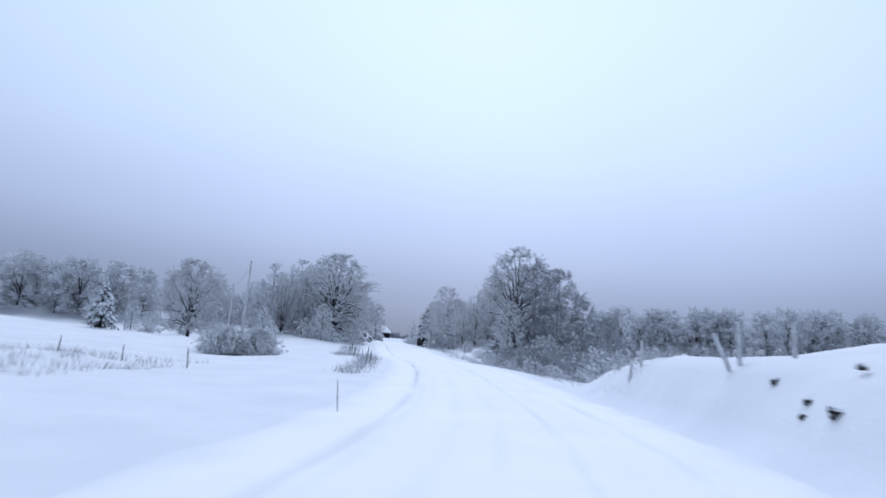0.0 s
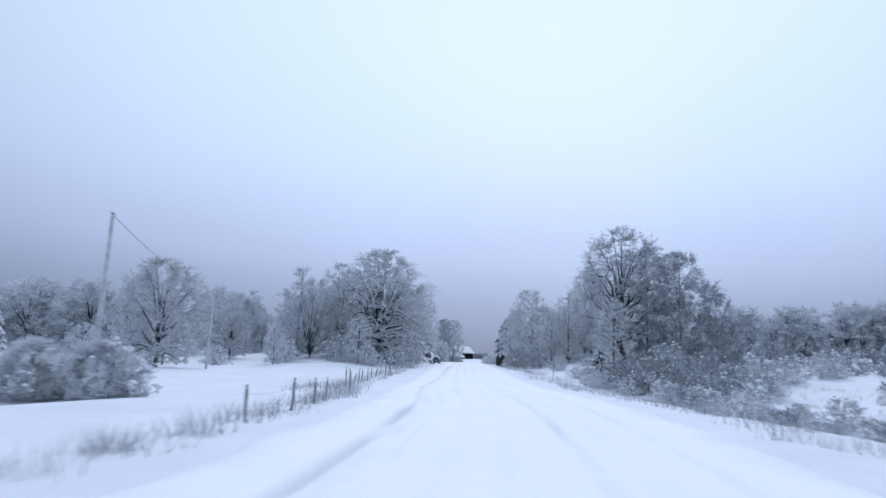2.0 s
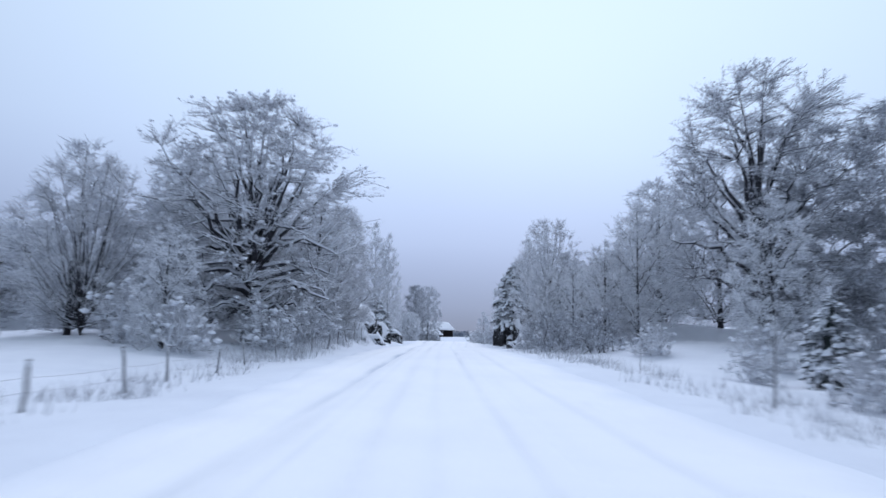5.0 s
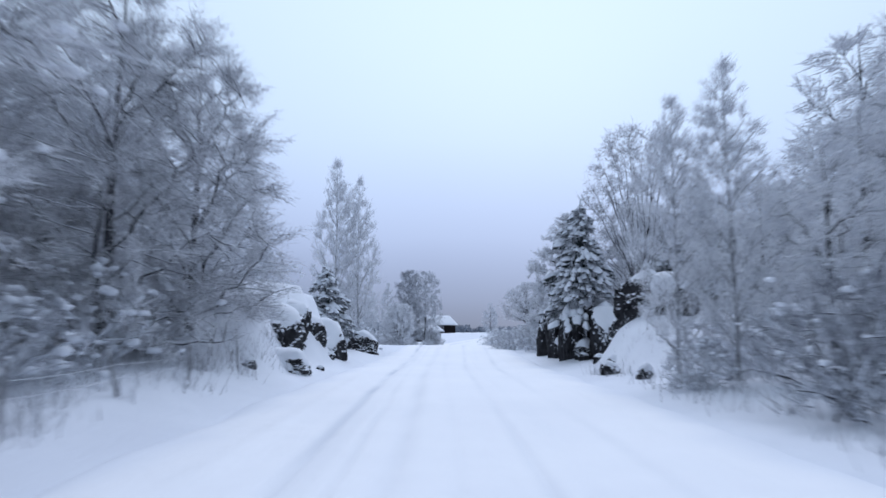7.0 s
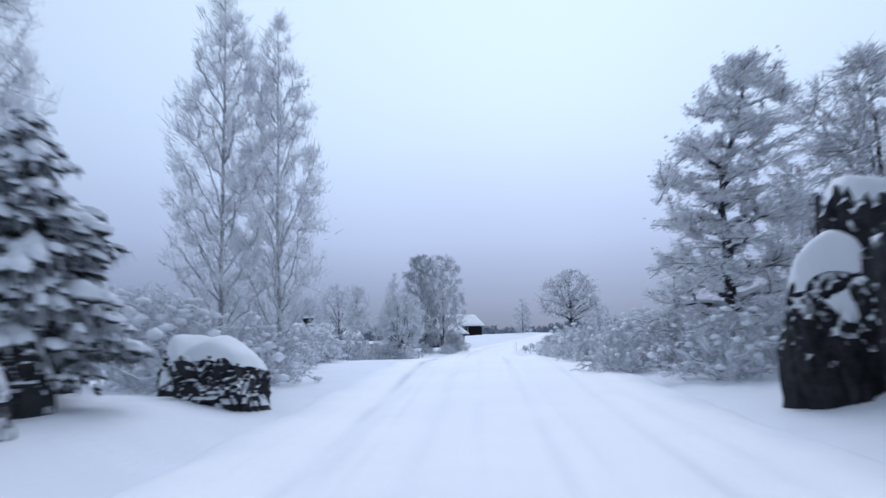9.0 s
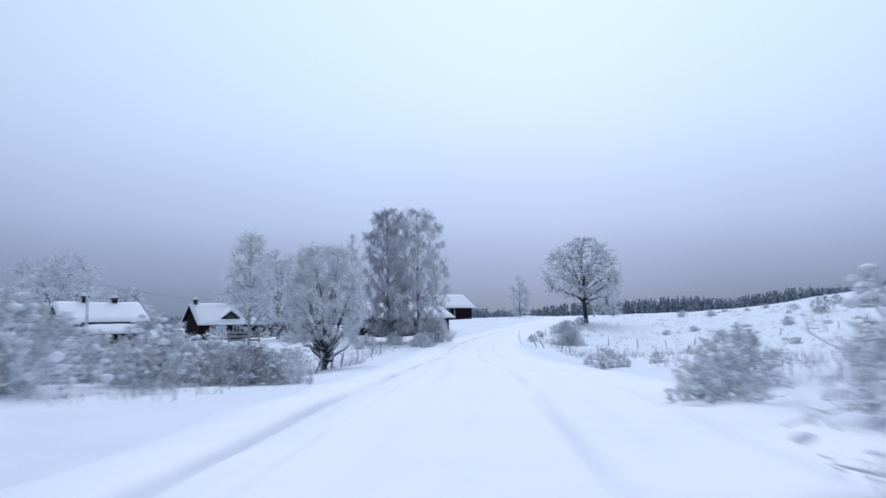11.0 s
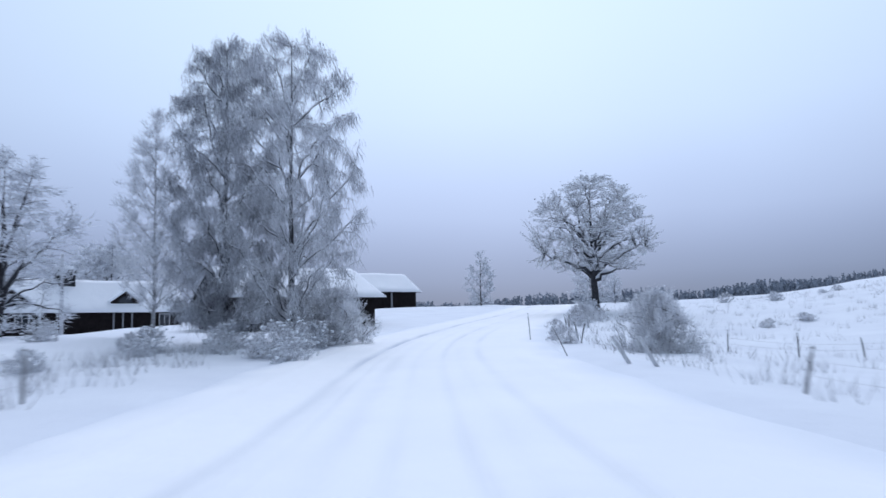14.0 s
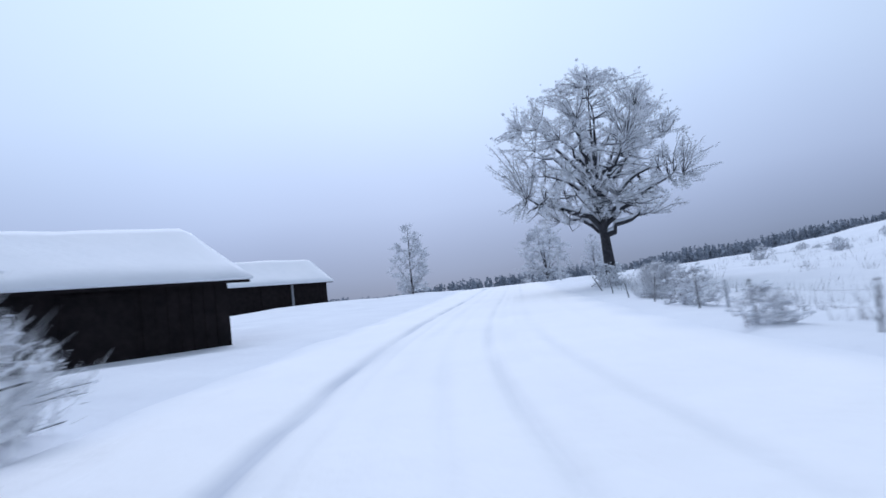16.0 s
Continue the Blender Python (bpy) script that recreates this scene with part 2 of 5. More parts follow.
L40 = spline([(-400, 0), (20, 0), (40, 0.2), (50, 0.7), (62, 1.1), (72, 0.6), (85, -0.7), (112, -0.1), (122, 0.62), (126, 0.65), (130, 0.63), (134, 0.34), (138, 0.03), (142, -0.25), (146, -0.05), (150, 0.63), (154, 1.44), (158, 1.85), (160, 1.9), (190, 0.8), (205, 0.3), (240, -1.2), (270, -1.4), (3000, -1)])
R4 = spline([(-400, 0.9), (-5, 1.2), (16, 1.8), (26, 1.72), (30, 1.4), (32.5, 0.4), (37, -0.3), (95, -0.3), (108, 0.1), (116, 0.2), (121, 0.35), (122, 0.38), (126, 0.26), (130, 0.32), (134, 0.39), (138, 0.01), (142, -0.15), (146, -0.15), (150, -0.15), (154, 0.12), (158, 0.37), (175, 0.1), (200, -0.35), (220, -0.25), (240, 0.1), (3000, 0)])
R8 = spline([(-400, 2.4), (-5, 2.8), (16, 3.1), (26, 2.6), (31, 0.3), (37, -0.8), (50, -1.4), (70, -1.5), (88, -1), (97, 0), (108, 0.7), (121, 0.8), (122, 0.84), (126, 0.75), (130, 0.73), (134, 0.75), (138, 0.23), (142, -0.3), (146, -0.3), (150, -0.3), (154, 0.06), (158, 0.26), (178, 0), (190, -0.5), (204, -0.9), (220, -0.8), (240, 0.1), (3000, 0.3)])
R40 = spline([(-400, 3.6), (20, 4.2), (28, 2), (40, -0.9), (80, -1.1), (100, 0.3), (122, 0.96), (126, 0.82), (130, 0.63), (134, 0.37), (138, 0.08), (142, -0.17), (146, 0.06), (150, 0.76), (154, 1.63), (158, 2.09), (200, 3.6), (240, 4.2), (300, 3.8), (3000, 3)])
R140 = spline([(-400, 3), (100, 2.5), (122, 4.26), (126, 4.32), (130, 4.33), (134, 4.27), (138, 4.18), (142, 4.13), (146, 4.56), (150, 5.46), (154, 6.53), (158, 7.19), (200, 10.8), (300, 11), (450, 10.5), (3000, 9)])


def ground_z(x, y):
    x, y = np.asarray(x, float), np.asarray(y, float)
    u = x - XR(y)
    z = ZR(y)
    d = -u - 4.3
    a, b, c = L4(y), L12(y), L40(y)
    steep = np.exp(-(((y - 130.0) / 9.0) ** 4))
    left = a * smooth(d, -0.2, 1.8 - 0.7 * steep) + (b - a) * smooth(d, 1.5, 11) + (c - b) * smooth(d, 10, 45)
    d = u - 4.6
    a, b, c, e = R4(y), R8(y), R40(y), R140(y)
    right = a * smooth(d, -0.3, 2.6 - 1.4 * steep - 1.2 * (1 - smooth(y, 29, 34))) + (b - a) * smooth(d, 2.0, 9) + (c - b) * smooth(d, 10, 58) + (e - c) * smooth(d, 35, 190)
    off = np.abs(u) - 4.2
    # the snowed-over ledges between which the road passes
    lip = 0.35 * wobble(x, y, 1.9, 2.0)
    foot = 5.2 + 1.2 * smooth(y, 126, 132) + lip
    z = z + (1.5 + 0.75 * np.exp(-(((y - 120.5) / 4.5) ** 2)) + 0.9 * np.exp(-(((y - 125.5) / 2.8) ** 4))) * np.exp(-(((y - 123.5) / 8.0) ** 6)) * smooth(-u, foot, foot + 1.2) * (1 - 0.3 * smooth(-u, 11, 20))
    foot = 5.5 + 0.8 * np.exp(-(((y - 126.5) / 2.2) ** 2)) + 0.4 * lip
    z = z + 1.75 * np.exp(-(((y - 126.0) / 8.6) ** 6)) * smooth(u, foot, foot + 1.0) * (1 - 0.4 * smooth(u, 12, 22))
    z = z + np.where(u < 0, left, right)
    # a low mound in the wet meadow
    z = z + 0.9 * np.exp(-(((x - 25.0) / 5.0) ** 4) - ((y - 70.0) / 4.0) ** 4)
    z = z + smooth(off, 0.2, 5) * (0.10 * wobble(x, y, 2.3) + 0.14 * wobble(x, y, 7.0, 3.0)) + smooth(off, 8, 40) * 0.45 * wobble(x, y, 26.0, 5.0)
    z = z + smooth(off, 0, 2) * 0.03 * wobble(x, y, 0.7, 8.0)
    return z - 0.12 * (1 - smooth(np.abs(u), 3.5, 4.3))


def gz(x, y):
    return float(ground_z(x, y))


def rising(a, b, first, ratio):
    out, s = [a], first
    while out[-1] < b:
        out.append(out[-1] + s)
        s *= ratio
    return out


side = rising(0.3, 1500, 0.32, 1.075)
us = np.array([-s for s in reversed(side)] + [0.0] + side)
ys = np.concatenate([-np.array(rising(6, 300, 1.0, 1.25))[::-1], np.arange(-5, 262, 0.6), np.array(rising(262, 2600, 0.8, 1.05))])
U, Y = np.meshgrid(us, ys)
X = XR(Y) + U
Z = ground_z(X, Y)
nu, ny = len(us), len(ys)
idx = np.arange(ny * nu).reshape(ny, nu)
quads = np.stack([idx[:-1, :-1], idx[:-1, 1:], idx[1:, 1:], idx[1:, :-1]], -1).reshape(-1, 4).tolist()
ground = new("ground", mesh_of("ground", np.stack([X, Y, Z], -1).reshape(-1, 3), quads, SNOW, True))
tagged(ground, "snow-covered fields and verges rolling to the horizon", "ground", kind="structure")

# the road: packed snow with wheel ruts and a loose ridge along each edge
ru = np.linspace(-4.3, 4.3, 132)
ry = np.concatenate([np.arange(-30, 262, 0.62), np.arange(262, 330, 1.2)])
U, Y = np.meshgrid(ru, ry)
wander = 0.10 * np.sin(Y / 13.0) + 0.03 * np.sin(Y / 5.3 + 1)
rz = np.zeros_like(U)
greyed = np.zeros_like(U)
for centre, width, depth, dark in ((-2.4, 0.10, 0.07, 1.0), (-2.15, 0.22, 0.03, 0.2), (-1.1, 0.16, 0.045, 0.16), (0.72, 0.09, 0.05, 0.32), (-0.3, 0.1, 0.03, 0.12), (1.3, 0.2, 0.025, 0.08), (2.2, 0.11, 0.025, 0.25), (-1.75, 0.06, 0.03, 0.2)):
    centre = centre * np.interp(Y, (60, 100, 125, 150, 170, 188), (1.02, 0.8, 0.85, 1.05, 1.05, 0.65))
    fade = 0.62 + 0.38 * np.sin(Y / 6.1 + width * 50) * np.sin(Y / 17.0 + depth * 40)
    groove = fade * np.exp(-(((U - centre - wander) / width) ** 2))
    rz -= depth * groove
    greyed += groove * dark * np.clip(0.7 + 0.6 * wobble(U * 2.0, Y * 0.35, 0.9, width * 40), 0.1, 1.2)
for centre, width, height in ((-2.75, 0.2, 0.03), (2.5, 0.2, 0.035), (-0.7, 0.2, 0.03), (1.0, 0.12, 0.03), (3.2, 0.3, 0.03)):
    rz += height * (0.8 + 0.5 * wobble(U, Y, 0.8, centre)) * np.exp(-(((U - centre - wander) / width) ** 2))
rz += 0.010 * wobble(U, Y, 0.35, 2.0) + 0.015 * wobble(U, Y, 1.6, 4.0)
edge_drop = 0.16 * smooth(np.abs(U), 3.55 + 0.25 * wobble(U, Y, 1.9, 3.0), 4.3)
loose = smooth(np.abs(U) + 0.3 * wobble(U, Y, 1.3, 9.0), 2.9, 4.0)
RZ = ZR(Y) + rz - edge_drop + 0.02
n_u, n_y = len(ru), len(ry)
idx = np.arange(n_y * n_u).reshape(n_y, n_u)
quads = np.stack([idx[:-1, :-1], idx[:-1, 1:], idx[1:, 1:], idx[1:, :-1]], -1).reshape(-1, 4).tolist()
road = new("road", mesh_of("road", np.stack([XR(Y) + U, Y, RZ], -1).reshape(-1, 3), quads, ROAD_SNOW, True))
attr = road.data.attributes.new("rut_grey", "FLOAT", "POINT")
attr.data.foreach_set("value", np.clip(greyed, 0, 1).astype(np.float32).ravel())
attr = road.data.attributes.new("loose", "FLOAT", "POINT")
attr.data.foreach_set("value", loose.astype(np.float32).ravel())
tagged(road, "country road under packed white snow with wheel ruts", "road", kind="structure")


# ---- trees ----
def tube(verts, faces, pts, radii, sides):
    """Adds a tapering tube along pts."""
    pts = np.asarray(pts)
    base = len(verts)
    for i, p in enumerate(pts):
        d = pts[min(i + 1, len(pts) - 1)] - pts[max(i - 1, 0)]
        d = d / (np.linalg.norm(d) + 1e-9)
        a = np.cross(d, (0.31, 0.87, 0.37))
        a /= np.linalg.norm(a) + 1e-9
        b = np.cross(d, a)
        for k in range(sides):
            t = 2 * math.pi * k / sides
            verts.append(p + radii[i] * (math.cos(t) * a + math.sin(t) * b))
    for i in range(len(pts) - 1):
        for k in range(sides):
            q, r = base + i * sides + k, base + i * sides + (k + 1) % sides
            faces.append((q, r, r + sides, q + sides))


def spikes(starts, ends, width):
    """Slim tapering slivers from starts to ends, each turned at random about its own length: vertices and triangles."""
    d = ends - starts
    n = len(d)
    g = np.random.default_rng(n)
    a = np.cross(d, g.normal(0, 1, (n, 3)))
    a /= np.linalg.norm(a, axis=1, keepdims=True) + 1e-9
    w = np.reshape(width, (-1, 1)) * np.ones((n, 1)) * 1.4
    v = np.stack([starts + a * w, starts - a * w, ends], 1)
    return v.reshape(-1, 3), np.arange(3 * n).reshape(-1, 3)


def bezier(a, b, c, n):
    t = np.linspace(0, 1, n)[:, None]
    return (1 - t) ** 2 * a + 2 * t * (1 - t) * b + t * t * c


# a rough lump of snow
LUMP = [(0, 0, 1.0)] + [(0.92 * math.cos(2 * math.pi * (q + 0.5 * r) / 5), 0.92 * math.sin(2 * math.pi * (q + 0.5 * r) / 5), 0.42 - 0.85 * r) for r in range(2) for q in range(5)] + [(0, 0, -1.0)]
LUMP_FACES = [(0, 1 + q, 1 + (q + 1) % 5) for q in range(5)] + [(1 + q, 6 + q, 1 + (q + 1) % 5) for q in range(5)] + [(1 + (q + 1) % 5, 6 + q, 6 + (q + 1) % 5) for q in range(5)] + [(11, 6 + (q + 1) % 5, 6 + q) for q in range(5)]


def grow(seed, height, width, crown_base, limbs, clusters, fine, kind="oak", trunk_r=0.25, twig=0.6, thick=0.016, lean=(0.0, 0.0), shell=0.5, snow=0.0, bough=1.0, clump=0.35, lumps=0.0):
    """Bark mesh data and twig mesh data of a leafless tree that stands at the origin: limbs reach
    into the crown's outline, boughs join its inner points to the nearest limb, and twigs fan out from them."""
    g = np.random.default_rng(seed)
    bv, bf, nodes, cv, cf = [], [], [], [], []
    slim = kind in ("birch", "poplar", "weeping")
    broad = kind == "broad"
    kind = "oak" if broad else kind
    top_h = {"oak": 0.72, "vase": 0.3, "shrub": 0.2}.get(kind, 0.96) * height
    n = 10
    tz = np.linspace(-0.4, top_h, n)
    f = np.clip(tz / height, 0, 1)
    shake = (0.004 if slim else 0.010) * height * (tz > 0.3)
    trunk = np.stack([lean[0] * f ** 1.5 + np.cumsum(g.normal(0, 0.5, n)) * shake, lean[1] * f ** 1.5 + np.cumsum(g.normal(0, 0.5, n)) * shake, tz], 1)
    if kind == "pine":
        # an S-bend, the head thrown over
        trunk[:, 0] += np.interp(f, (0, 0.22, 0.5, 0.62, 0.8, 1), (0, 0.42, 0.34, 0.42, 1.0, 1.25))
    tr = trunk_r * (1 - 0.88 * np.clip(tz / top_h, 0, 1) ** 0.9)
    tr[0] *= 1.35
    if kind not in ("shrub",):
        tube(bv, bf, trunk, tr, 9)
        nodes += [(p, r) for p, r in zip(trunk, tr) if p[2] > crown_base * 0.6]

    def trunk_at(h):
        return np.array([np.interp(h, tz, trunk[:, k]) for k in range(3)])

    def radius_at(v):
        v = min(1.0, max(0.0, v))
        if kind == "oak":
            return max(0.0, 1 - abs((v - 0.40) / 0.60) ** 2.1) ** 0.55
        if kind == "pine":
            return float(np.interp(v, (0, 0.2, 0.42, 0.5, 0.6, 0.78, 0.92, 1.0), (0.9, 1.0, 0.75, 0.62, 0.85, 0.62, 0.5, 0.25)))
        if kind == "birch":
            return max(0.0, 1 - abs((v - 0.35) / 0.68) ** 2.0) ** 0.6
        if kind == "weeping":
            return max(0.0, 1 - abs((v - 0.45) / 0.58) ** 3.0) ** 0.5
        if slim:
            return (math.sin(math.pi * v ** 0.7) ** 0.75) * 0.95 + 0.03
        if kind == "vase":
            return 0.25 + 0.75 * max(0.0, 1 - abs((v - 0.36) / 0.66) ** 2.0) ** 0.6
        return max(0.05, math.sqrt(max(0, 1 - (v * 0.97) ** 2.2)))

    span = height - crown_base
    lump = g.uniform(0, 6.3, 8)

    def outline(v, az):
        k = 1 + 0.11 * math.sin(3 * az + lump[0] + 4 * v) + 0.09 * math.sin(5 * az - 7 * v + lump[1]) + 0.06 * math.sin(9 * az + 11 * v + lump[2])
        k = 1 + (k - 1) * (2.6 if kind == "shrub" else 1.2)
        return 0.5 * width * radius_at(v) * k

    for i in range(limbs):
        v = (i + 0.5 + g.uniform(-0.3, 0.3)) / limbs
        az = i * 2.39996 + g.uniform(-0.4, 0.4)
        r = outline(v, az) * g.uniform(0.62, 0.85)
        axis = trunk_at(min(top_h, crown_base + v * span))
        tip = np.array([axis[0] + math.cos(az) * r, axis[1] + math.sin(az) * r, crown_base + v * span * 0.93])
        if kind == "oak":
            h0 = np.clip(crown_base * 0.9 + v * span * 0.42 - 0.15 * r, 0.15 * height, top_h * 0.98)
        elif kind == "vase":
            h0 = g.uniform(0.01, 0.14) * height
        elif kind == "pine":
            h0 = np.clip(tip[2] - 0.15 * r, 0.2 * height, top_h)
        else:
            h0 = np.clip(tip[2] - r * g.uniform(0.9, 1.6), crown_base * 0.7, top_h)
        if broad and v < 0.5:
            h0 = np.clip(tip[2] - 0.05 * r, 0.12 * height, top_h * 0.98)
            tip[2] = max(0.5, tip[2] - 0.10 * r)
        a = trunk_at(h0)
        if kind == "shrub":
            a = np.array([g.normal(0, 0.12 * width), g.normal(0, 0.12 * width), -0.1])
        mid = (a + tip) / 2
        mid[2] += {"oak": 0.12 * r + 0.04 * span, "vase": -0.05 * span, "shrub": 0.2 * span * (1 - v), "pine": 0.1 * r}.get(kind, 0.06 * r)
        mid[:2] += g.normal(0, 0.12 * r + 0.02, 2) - (0.25 * (tip - a)[:2] if kind == "vase" else 0)
        limb = bezier(a, mid, tip, 9)
        limb[1:-1] += g.normal(0, 0.025 * r + 0.008, (7, 3))
        r0 = min(trunk_r * (0.34 if slim else 0.55), float(np.interp(h0, tz, tr)) * 0.85) if kind != "shrub" else trunk_r
        rad = np.linspace(r0, 0.018, 9)
        tube(bv, bf, limb, rad, 4 if kind == "shrub" else 5)
        if snow:
            tube(cv, cf, limb + np.stack([0 * rad, 0 * rad, 0.75 * rad], 1), 0.7 * rad + snow * g.uniform(0.7, 1.3, 9), 4)
        nodes += [(p, q) for p, q in zip(limb[2:], rad[2:])]
    node_p = np.array([p for p, _ in nodes])
    node_r = np.array([q for _, q in nodes])
    starts, ends, widths = [], [], []
    for i in range(clusters):
        v = g.uniform(0, 1) ** (0.9 if not slim else 1.15)
        while g.uniform(0, 1) > radius_at(v) + 0.06:
            v = g.uniform(0, 1) ** (0.9 if not slim else 1.15)
        az = g.uniform(0, 2 * math.pi)
        rr = g.uniform(0, 1) ** shell
        axis = trunk_at(min(top_h, crown_base + v * span))
        r = outline(v, az) * rr
        c = np.array([axis[0] + math.cos(az) * r, axis[1] + math.sin(az) * r, crown_base + v * span])
        away = node_p - c
        cost = np.linalg.norm(away, axis=1) + (0.6 * np.maximum(0, away[:, 2]) if kind != "weeping" else 0)
        k = int(np.argmin(cost))
        q = node_p[k]
        d = c - q
        if broad:
            c[2] = q[2] + 0.75 * (c[2] - q[2])
            d = c - q
        if kind == "pine":
            # needles lie in flat plates along the boughs
            c[2] = q[2] + 0.8 * (c[2] - q[2]) + 0.04
            d = c - q
        reach = np.linalg.norm(d)
        m = (q + c) / 2 + g.normal(0, 0.16 * reach + 0.01, 3)
        m[2] += 0.08 * reach
        sub = bezier(q, m, c, 3)
        rad = np.linspace(max(0.014, min(0.05, node_r[k] * 0.5)), 0.008, 3) * bough
        tube(bv, bf, sub, rad, 3)
        if snow:
            tube(cv, cf, sub + np.stack([0 * rad, 0 * rad, 0.7 * rad], 1), (0.6 * rad + snow * g.uniform(0.4, 1.0, 3)) * (1, 0.8, 0.35), 3)
        if lumps and g.uniform() < 0.7:
            p = np.array(LUMP) * lumps * g.uniform(0.4, 1.25) * (1.25, 1.25, 0.75) * g.uniform(0.7, 1.3, (12, 1))
            base = len(cv)
            out = np.array([math.cos(az) * 0.5, math.sin(az) * 0.5, 0.7]) * twig * 0.6
            cv.extend(c + out + g.normal(0, 0.25 * twig, 3) + p)
            cf.extend((base + x, base + y, base + z) for x, y, z in LUMP_FACES)
        dirn = d / (reach + 1e-6)
        outward = np.array([math.cos(az), math.sin(az), 0.35])
        w = g.uniform(clump, 1.0, (fine, 1))
        o = q + (c - q) * w + g.normal(0, 0.22 * twig, (fine, 3))
        e = g.normal(0, 1, (fine, 3))
        e /= np.linalg.norm(e, axis=1, keepdims=True)
        long = 1.0
        if kind == "weeping":
            e, long = e * (0.55, 0.55, 0.3) + (0, 0, -0.85), 1.3
        elif kind == "poplar":
            e = e * 0.65 + (0, 0, 0.5) + 0.3 * outward
        elif kind == "shrub":
            e = e * 0.6 + (0, 0, 0.45) + 0.35 * outward
        elif kind == "pine":
            e = e * (0.9, 0.9, 0.55) + 0.25 * outward + (0, 0, 0.1)
        elif kind == "oak":
            e = e * (0.85, 0.85, 0.5) + 0.25 * dirn + 0.3 * outward
        else:
            e = e * 0.75 + 0.3 * dirn + 0.3 * outward
        ln = twig * long * g.uniform(0.4, 1.15, (fine, 1))
        starts.append(o)
        ends.append(o + e * ln)
        widths.append(thick * g.uniform(0.6, 1.4, fine))
    starts, ends, widths = np.concatenate(starts), np.concatenate(ends), np.concatenate(widths)
    starts[:, 2] = np.maximum(starts[:, 2], 0.03)
    ends[:, 2] = np.maximum(ends[:, 2], 0.05)
    return (bv, bf), spikes(starts, ends, widths), (cv, cf)


def make_tree(name, data, bark, twig_mat, label, category="tree", group=""):
    (bv, bf), (cv, ct), (sv, sf) = data
    ob = new(name)
    tagged(ob, label, category, group)
    child("trunk" if name != "shrub" else "stem", mesh_of("trunk", bv, bf, bark, True), ob)
    child("crown", tri_mesh("crown", cv, ct, twig_mat), ob)
    if sv:
        child("snow", mesh_of("snow", sv, sf, CAP_SNOW, True), ob, "snow lying along the boughs")
    return ob


def stand(ob, x, y, turn=0.0, scale=1.0, sink=0.05, z=None, flat=1.0):
    ob.matrix_basis = pose(x, y, (gz(x, y) if z is None else z) - sink, 0, 0, turn) @ Matrix.Diagonal((scale * flat, scale * flat, scale, 1))
    return ob


def again(ob, x, y, turn=0.0, scale=1.0, flat=1.0, sink=0.05, label="", group=""):
    c = copy_thing(ob, Matrix())
    if label:
        c["label"] = label
    if group:
        c["group"] = group
    return stand(c, x, y, turn, scale, sink, None, flat)


# ======== things ========
# ---- trees along the road ----
oak_left = stand(make_tree("oak_tree", grow(11, 14.0, 12.0, 0.6, 74, 1500, 40, "broad", 0.36, 0.40, 0.010, shell=0.5, snow=0.03, bough=1.5, lumps=0.10), BARK, TWIG,
                           "large spreading oak furred with rime, low branches"), -15.4, 101.5, 20, 0.94)
oak_right = stand(make_tree("oak_tree", grow(23, 17.0, 12.8, 3.2, 28, 950, 38, "oak", 0.42, 0.40, 0.014, shell=0.42, snow=0.014, bough=1.3, lumps=0.06), BARK, TWIG_MID,
                            "tall frosted oak with dark forked limbs"), 12.0, 110.0, 70)
lone_oak = stand(make_tree("oak_tree", grow(43, 11.2, 11.4, 3.3, 24, 1150, 44, "oak", 0.38, 0.30, 0.012, shell=0.45, snow=0.012, bough=1.5, clump=0.5, lumps=0.08), BARK, TWIG_PALE,
                           "solitary oak white with rime on a bare slope"), -5.4, 239.0, 0, 1.03, flat=0.9)
round_tree = stand(make_tree("deciduous_tree", grow(5, 9.0, 7.8, 0.5, 16, 270, 34, "oak", 0.18, 0.55, 0.022, shell=0.5), BARK, TWIG_HAZED,
                             "round-crowned bare tree grey with frost and painted haze", group="trees behind the field"), -40.0, 112.0, 0)
plume_tree = stand(make_tree("deciduous_tree", grow(6, 9.0, 5.4, 0.4, 16, 230, 34, "birch", 0.14, 0.5, 0.021), BARK, TWIG_HAZED,
                             "slim bare tree grey with frost and painted haze", group="trees behind the field"), -25.0, 101.4, 0, 1.14)
far_round = stand(make_tree("deciduous_tree", grow(51, 9.0, 8.6, -0.9, 12, 175, 28, "oak", 0.18, 0.85, 0.05, shell=0.5), BARK, TWIG_HAZED,
                            "round-crowned bare tree grey with frost and painted haze", group="trees behind the field"), 46.0, 206.0, 0, 1.2)
far_plume = stand(make_tree("deciduous_tree", grow(52, 9.0, 6.2, -0.8, 12, 150, 30, "birch", 0.14, 0.75, 0.042), BARK, TWIG_HAZED,
                            "slim bare tree grey with frost and painted haze", group="trees behind the field"), -51.0, 131.0, 0, 1.2)
field_tree = stand(make_tree("deciduous_tree", grow(61, 9.0, 8.2, 0.4, 26, 760, 36, "oak", 0.2, 0.4, 0.015, shell=0.45, snow=0.01), BARK, TWIG,
                             "broad round tree furred with rime at the field's edge", group="trees behind the field"), -27.0, 76.5, 30)
again(field_tree, -31.5, 98.0, 200, 0.66)
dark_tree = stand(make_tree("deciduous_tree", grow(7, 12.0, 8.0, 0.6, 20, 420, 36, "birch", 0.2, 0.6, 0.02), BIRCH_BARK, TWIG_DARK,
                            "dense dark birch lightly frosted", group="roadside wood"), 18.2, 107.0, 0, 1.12)
